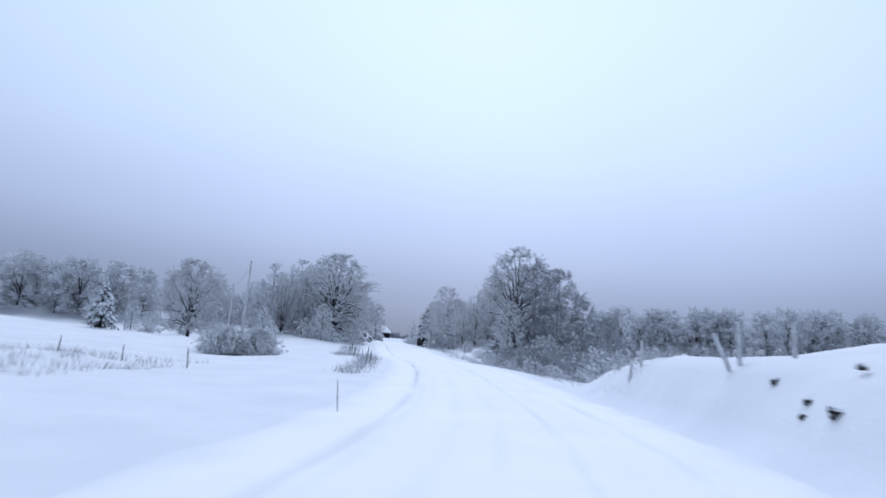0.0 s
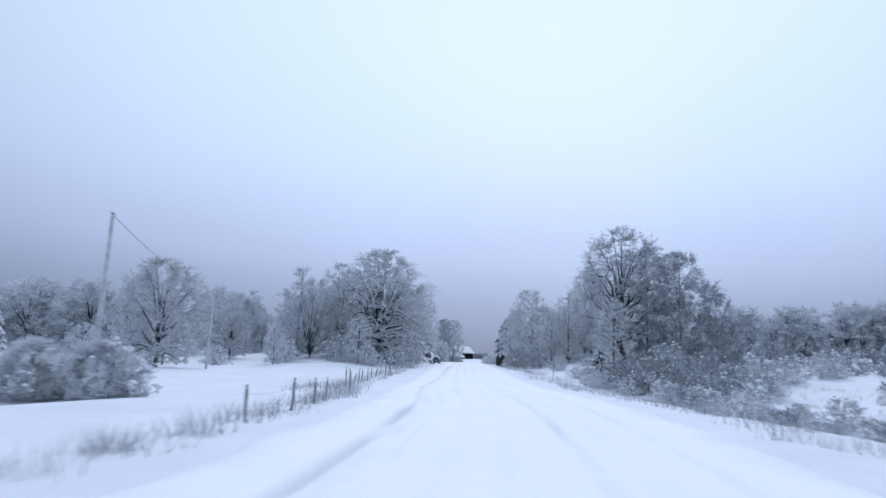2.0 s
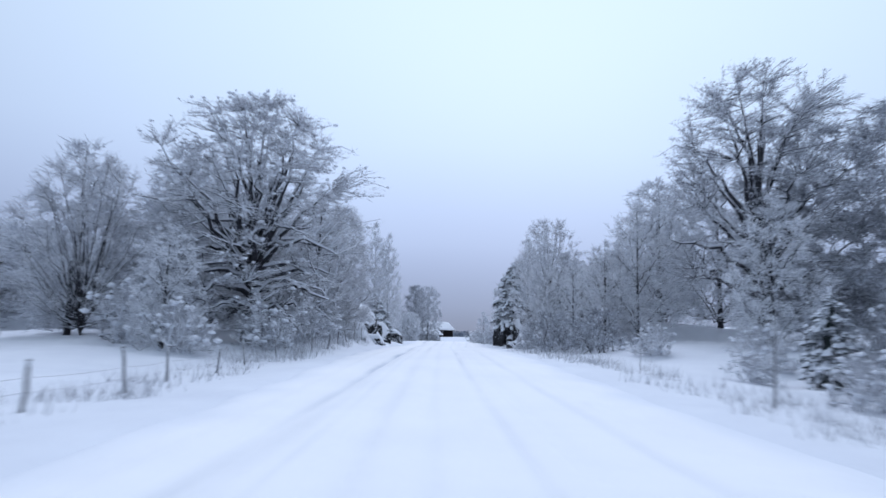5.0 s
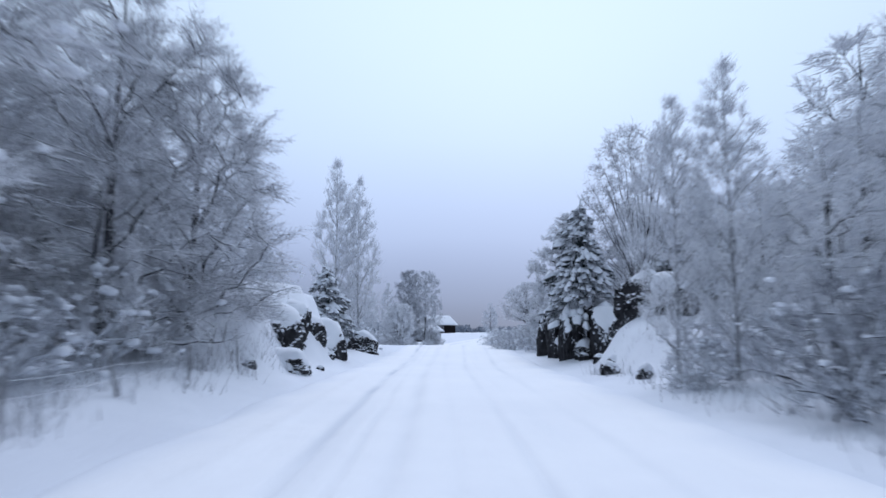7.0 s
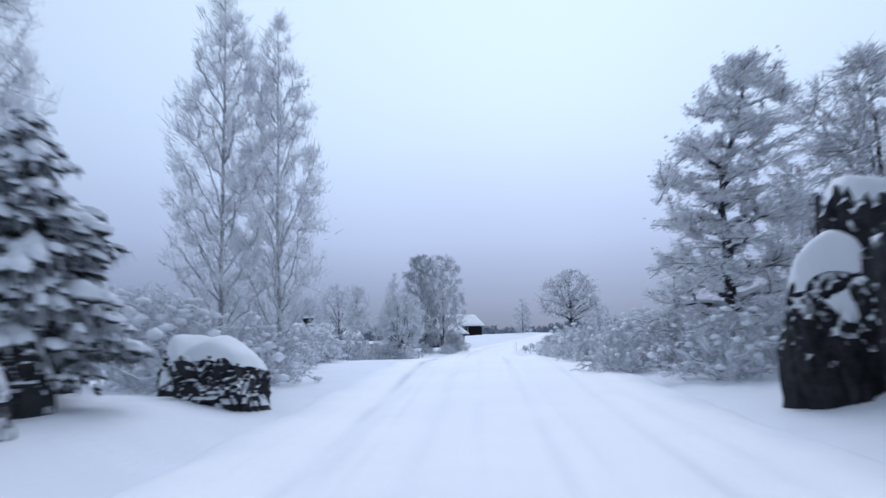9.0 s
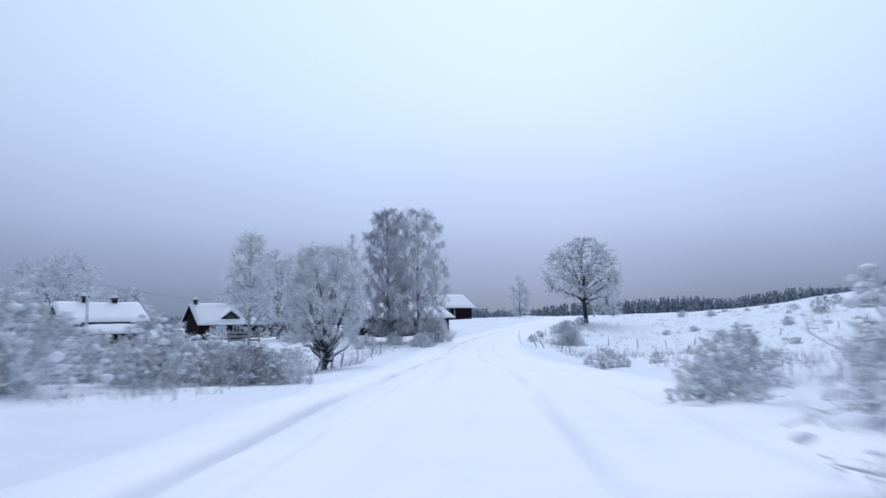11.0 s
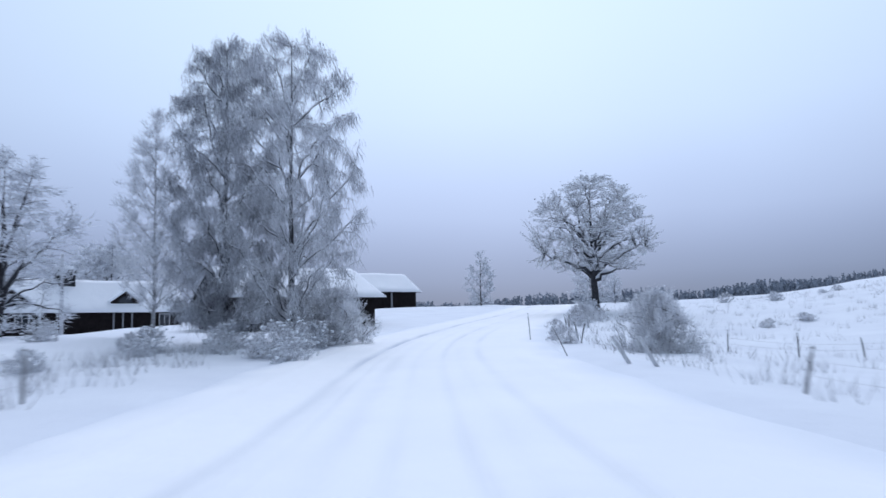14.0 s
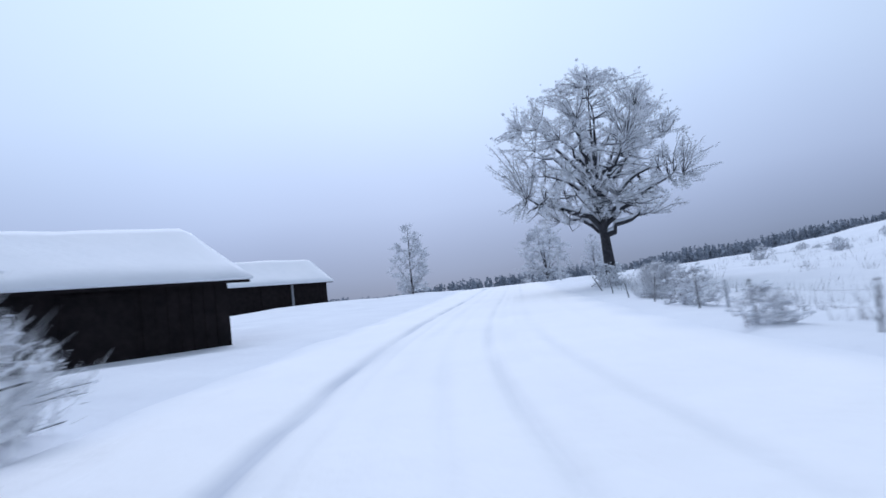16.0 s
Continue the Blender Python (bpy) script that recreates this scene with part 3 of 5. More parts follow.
vase_tree = stand(make_tree("elm_tree", grow(8, 11.0, 8.0, 1.6, 64, 520, 24, "vase", 0.085, 0.5, 0.012, snow=0.008), BARK, TWIG,
                            "vase-shaped elm with upswept frosted branches", group="roadside wood"), 0.6, 131.8, 0, 0.88, flat=0.9)
wood_tree = stand(make_tree("deciduous_tree", grow(31, 11.0, 7.2, 0.5, 20, 330, 30, "birch", 0.16, 0.55, 0.021), BARK, TWIG_PALE,
                            "tangled roadside tree thick with rime", group="roadside wood"), 5.9, 116.0, 0, 0.82)
verge_tree = stand(make_tree("deciduous_tree", grow(33, 10.0, 7.4, 0.3, 24, 760, 52, "birch", 0.16, 0.45, 0.0065, snow=0.008), BARK, TWIG,
                            "tangled roadside tree thick with rime", group="roadside wood"), -15.2, 112.2, 0, 0.95)
again(verge_tree, -17.8, 109.8, 140, 0.8)
again(verge_tree, -14.8, 115.6, 250, 0.85)
# bark is birch-pale and also carries the haze in its colour
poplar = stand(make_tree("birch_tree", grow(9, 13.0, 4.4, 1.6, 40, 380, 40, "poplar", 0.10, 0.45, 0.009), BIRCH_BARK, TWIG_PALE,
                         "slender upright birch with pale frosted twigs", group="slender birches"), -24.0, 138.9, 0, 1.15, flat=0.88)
for x, y, s, t in ((-18.4, 142.9, 1.03, 60), (-17.2, 144.4, 0.95, 130)):
    again(poplar, x, y, t, s, 0.85)
weeping = stand(make_tree("weeping_birch", grow(10, 12.5, 5.8, 1.2, 40, 700, 44, "weeping", 0.14, 0.46, 0.007, snow=0.014), BARK, TWIG_MID,
                          "tall weeping birch with hanging frosted twigs", group="weeping birches"), -21.7, 206.6, 0, 0.96)
dark_weeping = stand(make_tree("weeping_birch", grow(14, 12.9, 5.4, 0.8, 36, 680, 44, "weeping", 0.15, 0.46, 0.008, snow=0.008), BARK, TWIG_DARK,
                               "dark weeping birch with hanging lightly frosted twigs", group="weeping birches"), -24.5, 207.2, 0, 0.95)
thin_birch = again(poplar, -28.6, 209.6, 200, 0.76, 1.1)
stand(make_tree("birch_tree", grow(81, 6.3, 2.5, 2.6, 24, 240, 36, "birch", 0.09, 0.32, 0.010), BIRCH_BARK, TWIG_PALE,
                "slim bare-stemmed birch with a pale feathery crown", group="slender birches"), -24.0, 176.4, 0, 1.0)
elm_small = stand(make_tree("deciduous_tree", grow(15, 5.5, 5.0, 1.2, 30, 800, 40, "vase", 0.17, 0.30, 0.010, snow=0.013, lumps=0.05), BARK, TWIG_PALE,
                            "several-stemmed small tree thick with white rime beside the road"), -20.15, 175.4, 0, 0.97, flat=0.85)
pine = stand(make_tree("pine_tree", grow(19, 9.5, 5.4, 0.8, 30, 900, 46, "pine", 0.22, 0.27, 0.012, lean=(0.2, 0.2), shell=0.5, snow=0.028, bough=1.4, lumps=0.05), BARK, TWIG_PALE,
                       "leaning pine with dark bare trunk and snowy boughs"), -3.75, 144.0, 0)
shrub = stand(make_tree("shrub", grow(16, 1.8, 3.0, 0.1, 18, 150, 16, "shrub", 0.02, 0.30, 0.011, snow=0.03, lumps=0.11), BARK, TWIG_MID,
                        "rounded bush covered in snow and rime", "bush", "roadside bushes"), -12.3, 45.4, 0, 0.85)
grey_shrub = stand(make_tree("shrub", grow(18, 2.0, 3.0, 0.1, 16, 130, 20, "shrub", 0.02, 0.32, 0.011, snow=0.022, lumps=0.11), BARK, TWIG,
                             "bare grey bush furred with frost", "bush", "roadside bushes"), -10.0, 46.2, 0, 0.85)
dark_shrub = stand(make_tree("shrub", grow(17, 2.2, 3.6, 0.1, 14, 118, 25, "shrub", 0.025, 0.38, 0.013, snow=0.01, lumps=0.06), BARK, TWIG_DARK,
                             "dense dark bush lightly dusted with snow", "bush", "roadside bushes"), 12.5, 88.0, 0, 1.2)

full_shrub = stand(make_tree("shrub", grow(71, 2.2, 3.2, 0.1, 26, 430, 40, "shrub", 0.018, 0.30, 0.008, snow=0.012, lumps=0.035), BARK, TWIG_PALE,
                             "large dense bush white with rime beside the road", "bush", "roadside bushes"), -8.9, 204.3, 0, 1.05, 0.35, flat=0.76)
for x, y, t, s in ((-21.1, 209.6, 60, 0.8), (-12.2, 45.6, 120, 0.85), (-10.4, 46.0, 200, 0.8), (-8.6, 224.0, 30, 0.5), (-20.4, 207.2, 250, 0.95)):
    again(full_shrub, x, y, t, s)

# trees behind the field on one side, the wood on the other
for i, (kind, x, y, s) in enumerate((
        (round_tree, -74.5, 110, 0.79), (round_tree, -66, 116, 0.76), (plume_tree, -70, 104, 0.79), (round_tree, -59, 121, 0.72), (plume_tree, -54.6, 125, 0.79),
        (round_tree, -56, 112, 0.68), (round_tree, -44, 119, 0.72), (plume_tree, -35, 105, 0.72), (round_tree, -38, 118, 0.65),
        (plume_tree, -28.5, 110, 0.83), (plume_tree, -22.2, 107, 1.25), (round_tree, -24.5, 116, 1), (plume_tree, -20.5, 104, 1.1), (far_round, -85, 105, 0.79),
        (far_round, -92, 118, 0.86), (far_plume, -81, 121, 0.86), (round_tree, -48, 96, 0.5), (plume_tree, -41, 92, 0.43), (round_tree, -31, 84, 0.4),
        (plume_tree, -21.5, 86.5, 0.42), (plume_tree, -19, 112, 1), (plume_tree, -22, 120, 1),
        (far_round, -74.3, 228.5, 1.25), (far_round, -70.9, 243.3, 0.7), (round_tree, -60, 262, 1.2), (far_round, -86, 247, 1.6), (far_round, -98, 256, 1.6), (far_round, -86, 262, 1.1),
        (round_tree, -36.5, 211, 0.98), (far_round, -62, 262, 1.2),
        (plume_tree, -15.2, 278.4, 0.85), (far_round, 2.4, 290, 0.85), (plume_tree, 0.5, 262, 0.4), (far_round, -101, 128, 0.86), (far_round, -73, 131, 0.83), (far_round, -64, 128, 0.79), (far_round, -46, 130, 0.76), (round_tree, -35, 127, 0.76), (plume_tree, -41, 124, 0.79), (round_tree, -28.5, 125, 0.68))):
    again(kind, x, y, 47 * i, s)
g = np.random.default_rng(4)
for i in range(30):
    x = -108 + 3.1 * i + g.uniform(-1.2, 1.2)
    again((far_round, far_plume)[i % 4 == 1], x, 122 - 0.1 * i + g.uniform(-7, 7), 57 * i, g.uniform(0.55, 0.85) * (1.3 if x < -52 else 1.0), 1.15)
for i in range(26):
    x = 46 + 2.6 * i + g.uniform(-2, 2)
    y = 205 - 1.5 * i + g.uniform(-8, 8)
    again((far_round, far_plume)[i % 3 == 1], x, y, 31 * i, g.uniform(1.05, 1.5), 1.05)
for i, (kind, x, y, s) in enumerate((
        (wood_tree, 8.2, 120.5, 0.95), (wood_tree, 2.6, 121, 0.42), (dark_tree, 22.5, 109, 0.75), (dark_tree, 15.2, 112, 1.2), (wood_tree, 10.5, 104, 0.7),
        (wood_tree, 5.0, 126.5, 0.52), (poplar, -0.3, 114.4, 0.62), (poplar, -1.5, 115.2, 0.58), (wood_tree, 1.4, 113.2, 0.5), (wood_tree, 3.8, 116.5, 0.6), (wood_tree, 9.5, 128, 1.15), (wood_tree, 12.5, 121, 1.2),
        (dark_tree, 28, 116, 0.6), (wood_tree, 19, 122, 0.8), (vase_tree, 6.5, 136, 0.8), (wood_tree, 3.0, 141.5, 0.6), (wood_tree, 7.5, 143, 0.8),
        (wood_tree, 1.0, 149.5, 0.55), (wood_tree, 12, 138, 1.1), (wood_tree, 20, 136, 0.7), (wood_tree, -20.8, 108.5, 0.95),
        (wood_tree, -23.5, 124, 0.95), (wood_tree, -15.6, 94.0, 0.45), (vase_tree, -22.5, 99, 0.8))):
    again(kind, x, y, 83 * i, s)

# bushes
for i, (kind, x, y, s) in enumerate((
        (grey_shrub, -11.2, 47.2, 0.75), (dark_shrub, 15.2, 89, 1.3), (dark_shrub, 9.6, 91.5, 0.9), (grey_shrub, 17.8, 87, 1.1), (dark_shrub, 21, 90, 1.3),
        (grey_shrub, 7.4, 96, 0.8), (grey_shrub, 25, 93, 1.2), (dark_shrub, 12, 95, 1.1), (grey_shrub, 4.6, 103, 0.7), (grey_shrub, 2.0, 112, 0.8),
        (dark_shrub, -0.1, 108.5, 1.05), (dark_shrub, 2.4, 106.5, 1.1), (grey_shrub, -1.4, 113.5, 0.55), (grey_shrub, 0.4, 117.0, 0.8), 
        (shrub, -0.4, 121.5, 0.7),
        (grey_shrub, -12.6, 97, 0.9), (grey_shrub, -14.2, 92.5, 0.9), (dark_shrub, -13.6, 99.8, 0.8), (grey_shrub, -13.4, 104, 1.0), (shrub, -14.0, 107.5, 0.9),
        (grey_shrub, -14.6, 110.8, 1.1), (shrub, -15.4, 114.0, 1.1), (grey_shrub, -18, 96, 1.3), (grey_shrub, -22, 91, 1.0), (shrub, -27, 86, 1.0), (grey_shrub, -33, 80, 0.9),
        (shrub, -16.6, 118, 1.2), (grey_shrub, -18.6, 122, 1.4), (shrub, -17.6, 126.6, 1.1), (shrub, -18.5, 134, 1.3), (shrub, -17.0, 138.5, 1.2), (shrub, -19.8, 141, 1.4),
        (shrub, -21.5, 147, 1.4), (shrub, -24, 152, 1.3), (shrub, -18.6, 149, 0.9), (shrub, -22, 160, 1.1), (grey_shrub, -20.0, 162.4, 0.75), (shrub, -18.8, 164.6, 0.6),
        (grey_shrub, -23.4, 163.6, 0.8), (shrub, -26.4, 164.0, 0.8), (shrub, -29.4, 163.4, 0.8), (grey_shrub, -21.6, 165.4, 0.6), (dark_shrub, -19.4, 164.2, 0.4),
        (shrub, -6.6, 143.6, 0.7), (shrub, -4.9, 145.2, 0.9), (shrub, -7.2, 148.8, 0.8), (shrub, -1.2, 150.6, 1.2), (shrub, -5.0, 150.0, 1.0), (shrub, -2.6, 154.6, 1.2), (shrub, -6.6, 155.4, 0.7), (shrub, -18.2, 145.8, 1.0), (shrub, -16.6, 141.6, 0.9), (shrub, -20.8, 150.6, 1.2), (shrub, -19.0, 153.8, 0.8), (shrub, -4.4, 140.5, 0.9), (shrub, -6.0, 146.5, 0.8), (shrub, -3.0, 148.6, 1.0), (shrub, -7.8, 151.6, 0.75), (shrub, -5.2, 153.4, 0.8), (shrub, -1.6, 146.0, 1.1),
        (shrub, -8.4, 157.5, 0.5), (shrub, -4.2, 160.5, 1.0), (grey_shrub, -8.9, 170, 0.32), (grey_shrub, -11.8, 205.0, 0.3), (grey_shrub, -11.3, 213.2, 0.3), (grey_shrub, -12.0, 207.0, 0.22), (shrub, -19.7, 199.6, 0.4), (grey_shrub, -20.6, 200.6, 0.5),
        (grey_shrub, -7.2, 227, 0.45), (shrub, -6.2, 236.5, 0.6), (grey_shrub, -9.6, 219.5, 0.45), (grey_shrub, 20.5, 230, 0.9),
        (shrub, 6.5, 214, 0.35), (shrub, 12, 246, 0.5), (grey_shrub, -3.4, 184, 0.35), (shrub, 1.0, 190, 0.35),
        (grey_shrub, -21.0, 203.9, 0.5), (grey_shrub, -21.8, 210.6, 0.7), (grey_shrub, -22.8, 202.4, 0.35), (shrub, -24.6, 200.8, 0.25), (shrub, -20.6, 205.4, 0.5), (shrub, -25.4, 202.8, 0.5),
        (shrub, -23.6, 205, 0.55), (grey_shrub, -27, 204.8, 0.3), (grey_shrub, -31, 206, 0.4), (shrub, -24, 195, 0.3),
        (shrub, -44, 226, 0.5), (shrub, -48, 222, 0.9),
        (grey_shrub, -22, 22, 0.6), (shrub, -26, 24, 0.5), (grey_shrub, -14, 21, 0.35), (grey_shrub, -34, 27, 0.6), (grey_shrub, 20, 58, 0.9), (grey_shrub, 26, 66, 0.9),
        (shrub, 32, 74, 1.0), (grey_shrub, 14, 64, 0.45), (shrub, 38, 84, 1.1), (grey_shrub, 30, 98, 1.3), (grey_shrub, 44, 104, 1.4), (shrub, 22, 50, 0.4), (shrub, -13.6, 46.4, 0.7), (grey_shrub, 3.0, 209, 0.3), (grey_shrub, 7.0, 211, 0.35), (dark_shrub, 9.4, 86, 1.1), (dark_shrub, 12.6, 84.5, 1.3), (dark_shrub, 16, 83.5, 1.4), (grey_shrub, 19.5, 83, 1.5), (shrub, -18.9, 166.9, 0.5), (shrub, -19.6, 169.6, 0.35), (shrub, -24.6, 166.6, 0.8), (shrub, -22.2, 166.4, 0.75), (shrub, -20.2, 165.6, 0.7), (grey_shrub, -8.4, 170.2, 0.2), (grey_shrub, -7.2, 170.8, 0.2), (shrub, -7.4, 160.4, 0.6), (grey_shrub, -9.2, 173.2, 0.18), (grey_shrub, -16.9, 163.0, 0.42), (dark_shrub, -17.9, 162.8, 0.46), (grey_shrub, -18.9, 163.2, 0.55), (dark_shrub, -20.2, 163.4, 0.5), (grey_shrub, -21.6, 164.0, 0.6), (dark_shrub, -18.4, 164.2, 0.45), (shrub, 14, 222, 0.5), (grey_shrub, 26, 240, 0.6), (shrub, 34, 236, 0.5), (grey_shrub, 9, 250, 0.5))):
    again(kind, x, y, 67 * i, s)


g = np.random.default_rng(91)
for i in range(18):
    y = g.uniform(176, 258)
    again((shrub, grey_shrub)[i % 2], float(XR(y)) + g.uniform(9, 48), y, 40 * i, g.uniform(0.12, 0.32), 1.3)

for x, y, turn, size, slim_by in ((2.8, 147.5, 40, 1.2, 0.75), (6.4, 146.0, 160, 1.1, 0.8)):
    again(field_tree, x, y, turn, size, slim_by, label="frosted bare tree standing behind snowy roadside rocks", group="trees by the rocks")
# grey brush in the wet meadow and under the wood
g = np.random.default_rng(205)
for i in range(64):
    y = g.uniform(50, 97)
    u = g.uniform(9, 15) if i % 3 == 0 else g.uniform(11, 36)
    x = float(XR(y)) + u
    if math.hypot((x - 25) / 6.0, (y - 70) / 6.5) < 1 or (24 < x < 31 and 84 < y < 95):
        continue
    again((grey_shrub, dark_shrub)[i % 4 == 1], x, y, g.uniform(0, 360), g.uniform(0.4, 0.75), 1.15, label="low grey brush standing out of the snowy meadow", group="meadow brush")
for i in range(26):
    again((dark_shrub, grey_shrub)[i % 3 == 0], 16 + 1.7 * i + g.normal(0, 0.8), g.uniform(97, 108) + 0.4 * i, g.uniform(0, 360), g.uniform(0.9, 1.5), label="grey undergrowth bush at the foot of the wood", group="undergrowth bushes")


# ---- snow-laden conifers ----
def spruce_data(seed, height, width, boughs, tufts):
    """Drooping boughs that split into hanging sprays: each spray a tuft of needles with a lump of snow on it."""
    g = np.random.default_rng(seed)
    shape = np.array(LUMP)
    v, f, s0, s1 = [], [], [], []

    def blob(at, ahead, long, wide, high, dip):
        p = shape * (long, wide, high) * g.uniform(0.7, 1.3, (12, 1))
        p[:, 2] -= dip * p[:, 0]
        ca, sa = math.cos(ahead), math.sin(ahead)
        base = len(v)
        v.extend(np.stack([at[0] + ca * p[:, 0] - sa * p[:, 1], at[1] + sa * p[:, 0] + ca * p[:, 1], at[2] + p[:, 2]], 1).tolist())
        f.extend((base + x, base + y, base + z) for x, y, z in LUMP_FACES)

    for i in range(boughs):
        k = ((i + 0.5) / boughs) ** 1.25
        h = 0.12 * height + (height * 0.88 - 0.25) * k + g.normal(0, 0.02) * height * (1 - k)
        reach = (0.5 * width * (1 - k) ** 0.7 + 0.08) * g.choice((0.45, 0.75, 1.0, 1.2, 1.4))
        az = i * 2.39996 + g.uniform(-0.7, 0.7)
        droop = g.uniform(0.25, 0.65)
        fat = (0.085 + 0.065 * reach) * g.uniform(0.7, 1.35)
        arms = [(az, 0.2, 1.0)] + [(az + side * g.uniform(0.25, 0.6), 0.45, g.uniform(0.7, 0.95)) for side in (-1, 1, -1, 1)[:tufts]]
        for turn, t0, t1 in arms:
            n = max(2, int((t1 - t0) * reach / (0.95 * fat)))
            for j in range(n):
                t = t0 + (t1 - t0) * (j + g.uniform(0.3, 0.8)) / n
                bend = az + (turn - az) * (t - t0) / (t1 - t0)
                r = reach * t
                at = np.array([math.cos(bend) * r, math.sin(bend) * r, h + 0.20 * r - droop * r * t ** 1.5])
                at += g.normal(0, 0.03 + 0.03 * reach, 3)
                s = fat * (1.15 - 0.5 * t) * g.uniform(0.7, 1.3)
                blob(at, bend, s * 1.35, s * g.uniform(0.7, 1.0), s * g.uniform(0.6, 0.95), droop * t)
                m = 5
                p = at + g.normal(0, 0.6 * s, (m, 3)) * (1, 1, 0.3) - (0, 0, s * 0.3)
                s0.append(p)
                s1.append(p + np.stack([math.cos(bend) * g.uniform(-0.05, 0.2, m), math.sin(bend) * g.uniform(-0.05, 0.2, m), -g.uniform(0.08, 0.3, m)], 1) * (0.6 + 0.4 * reach))
    blob(np.array((0, 0, height - 0.15)), 0, 0.06, 0.06, 0.3, 0)
    # a rough dark cone fills the inside: shade between boughs as colour
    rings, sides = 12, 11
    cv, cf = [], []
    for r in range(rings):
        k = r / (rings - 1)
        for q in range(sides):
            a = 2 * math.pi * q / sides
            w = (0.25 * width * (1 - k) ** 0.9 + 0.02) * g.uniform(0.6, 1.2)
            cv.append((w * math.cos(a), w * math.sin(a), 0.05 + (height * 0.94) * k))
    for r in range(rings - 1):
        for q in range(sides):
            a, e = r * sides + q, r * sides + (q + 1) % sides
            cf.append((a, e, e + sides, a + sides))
    tv, tf = [], []
    z = np.linspace(-0.3, height, 8)
    tube(tv, tf, np.stack([0 * z, 0 * z, z], 1), 0.02 * height * (1 - np.clip(z / height, 0, 1)) + 0.012, 7)
    return (tv, tf), (v, f), spikes(np.concatenate(s0), np.concatenate(s1), 0.024), (cv, cf)


def make_spruce(seed, height, width, boughs, tufts, label, group="snowy spruces"):
    (tv, tf), (v, f), (sv, st), (cv, cf) = spruce_data(seed, height, width, boughs, tufts)
    ob = tagged(new("spruce_tree"), label, "tree", group)
    child("trunk", mesh_of("trunk", tv, tf, BARK, True), ob)
    child("crown", mesh_of("crown", v, f, NEEDLE, True), ob, "dark needles under pads of snow")
    child("shade_core", mesh_of("shade_core", cv, cf, SHADE_CORE, True), ob, "dark needle core, shade between the boughs put into its colour")
    child("fringe", tri_mesh("fringe", sv, st, NEEDLE_TWIG), ob)
    return ob


spruce_big = stand(make_spruce(3, 5.9, 3.7, 92, 4, "spruce bowed under heavy snow above dark rocks"), -2.8, 128.9, 0, 1, 0.1, 2.9, 0.9)
spruce_small = stand(make_spruce(4, 4.0, 2.3, 84, 4, "young spruce loaded with snow on a rock ledge"), -15.7, 131.7, 0, 1, 0.1, 2.3)
spruce_far = stand(make_spruce(6, 4.4, 2.8, 60, 3, "small snow-covered spruce at the edge of the wood"), 1.6, 131.0, 0, 0.9)
for i, (x, y, s) in enumerate(((3.4, 129.0, 0.9), (0.2, 129.6, 0.6), (5.6, 130.6, 0.9), (-16.8, 133.6, 0.6), (-29.4, 62.0, 1.1), (8.2, 92.0, 0.72))):
    c = again(spruce_far, x, y, 70 * i, s, 0.72 if i == 4 else 1.0)
    c["label"] = ("spruce white with snow at the edge of a field" if i == 4 else "small snow-covered spruce at the edge of the wood")


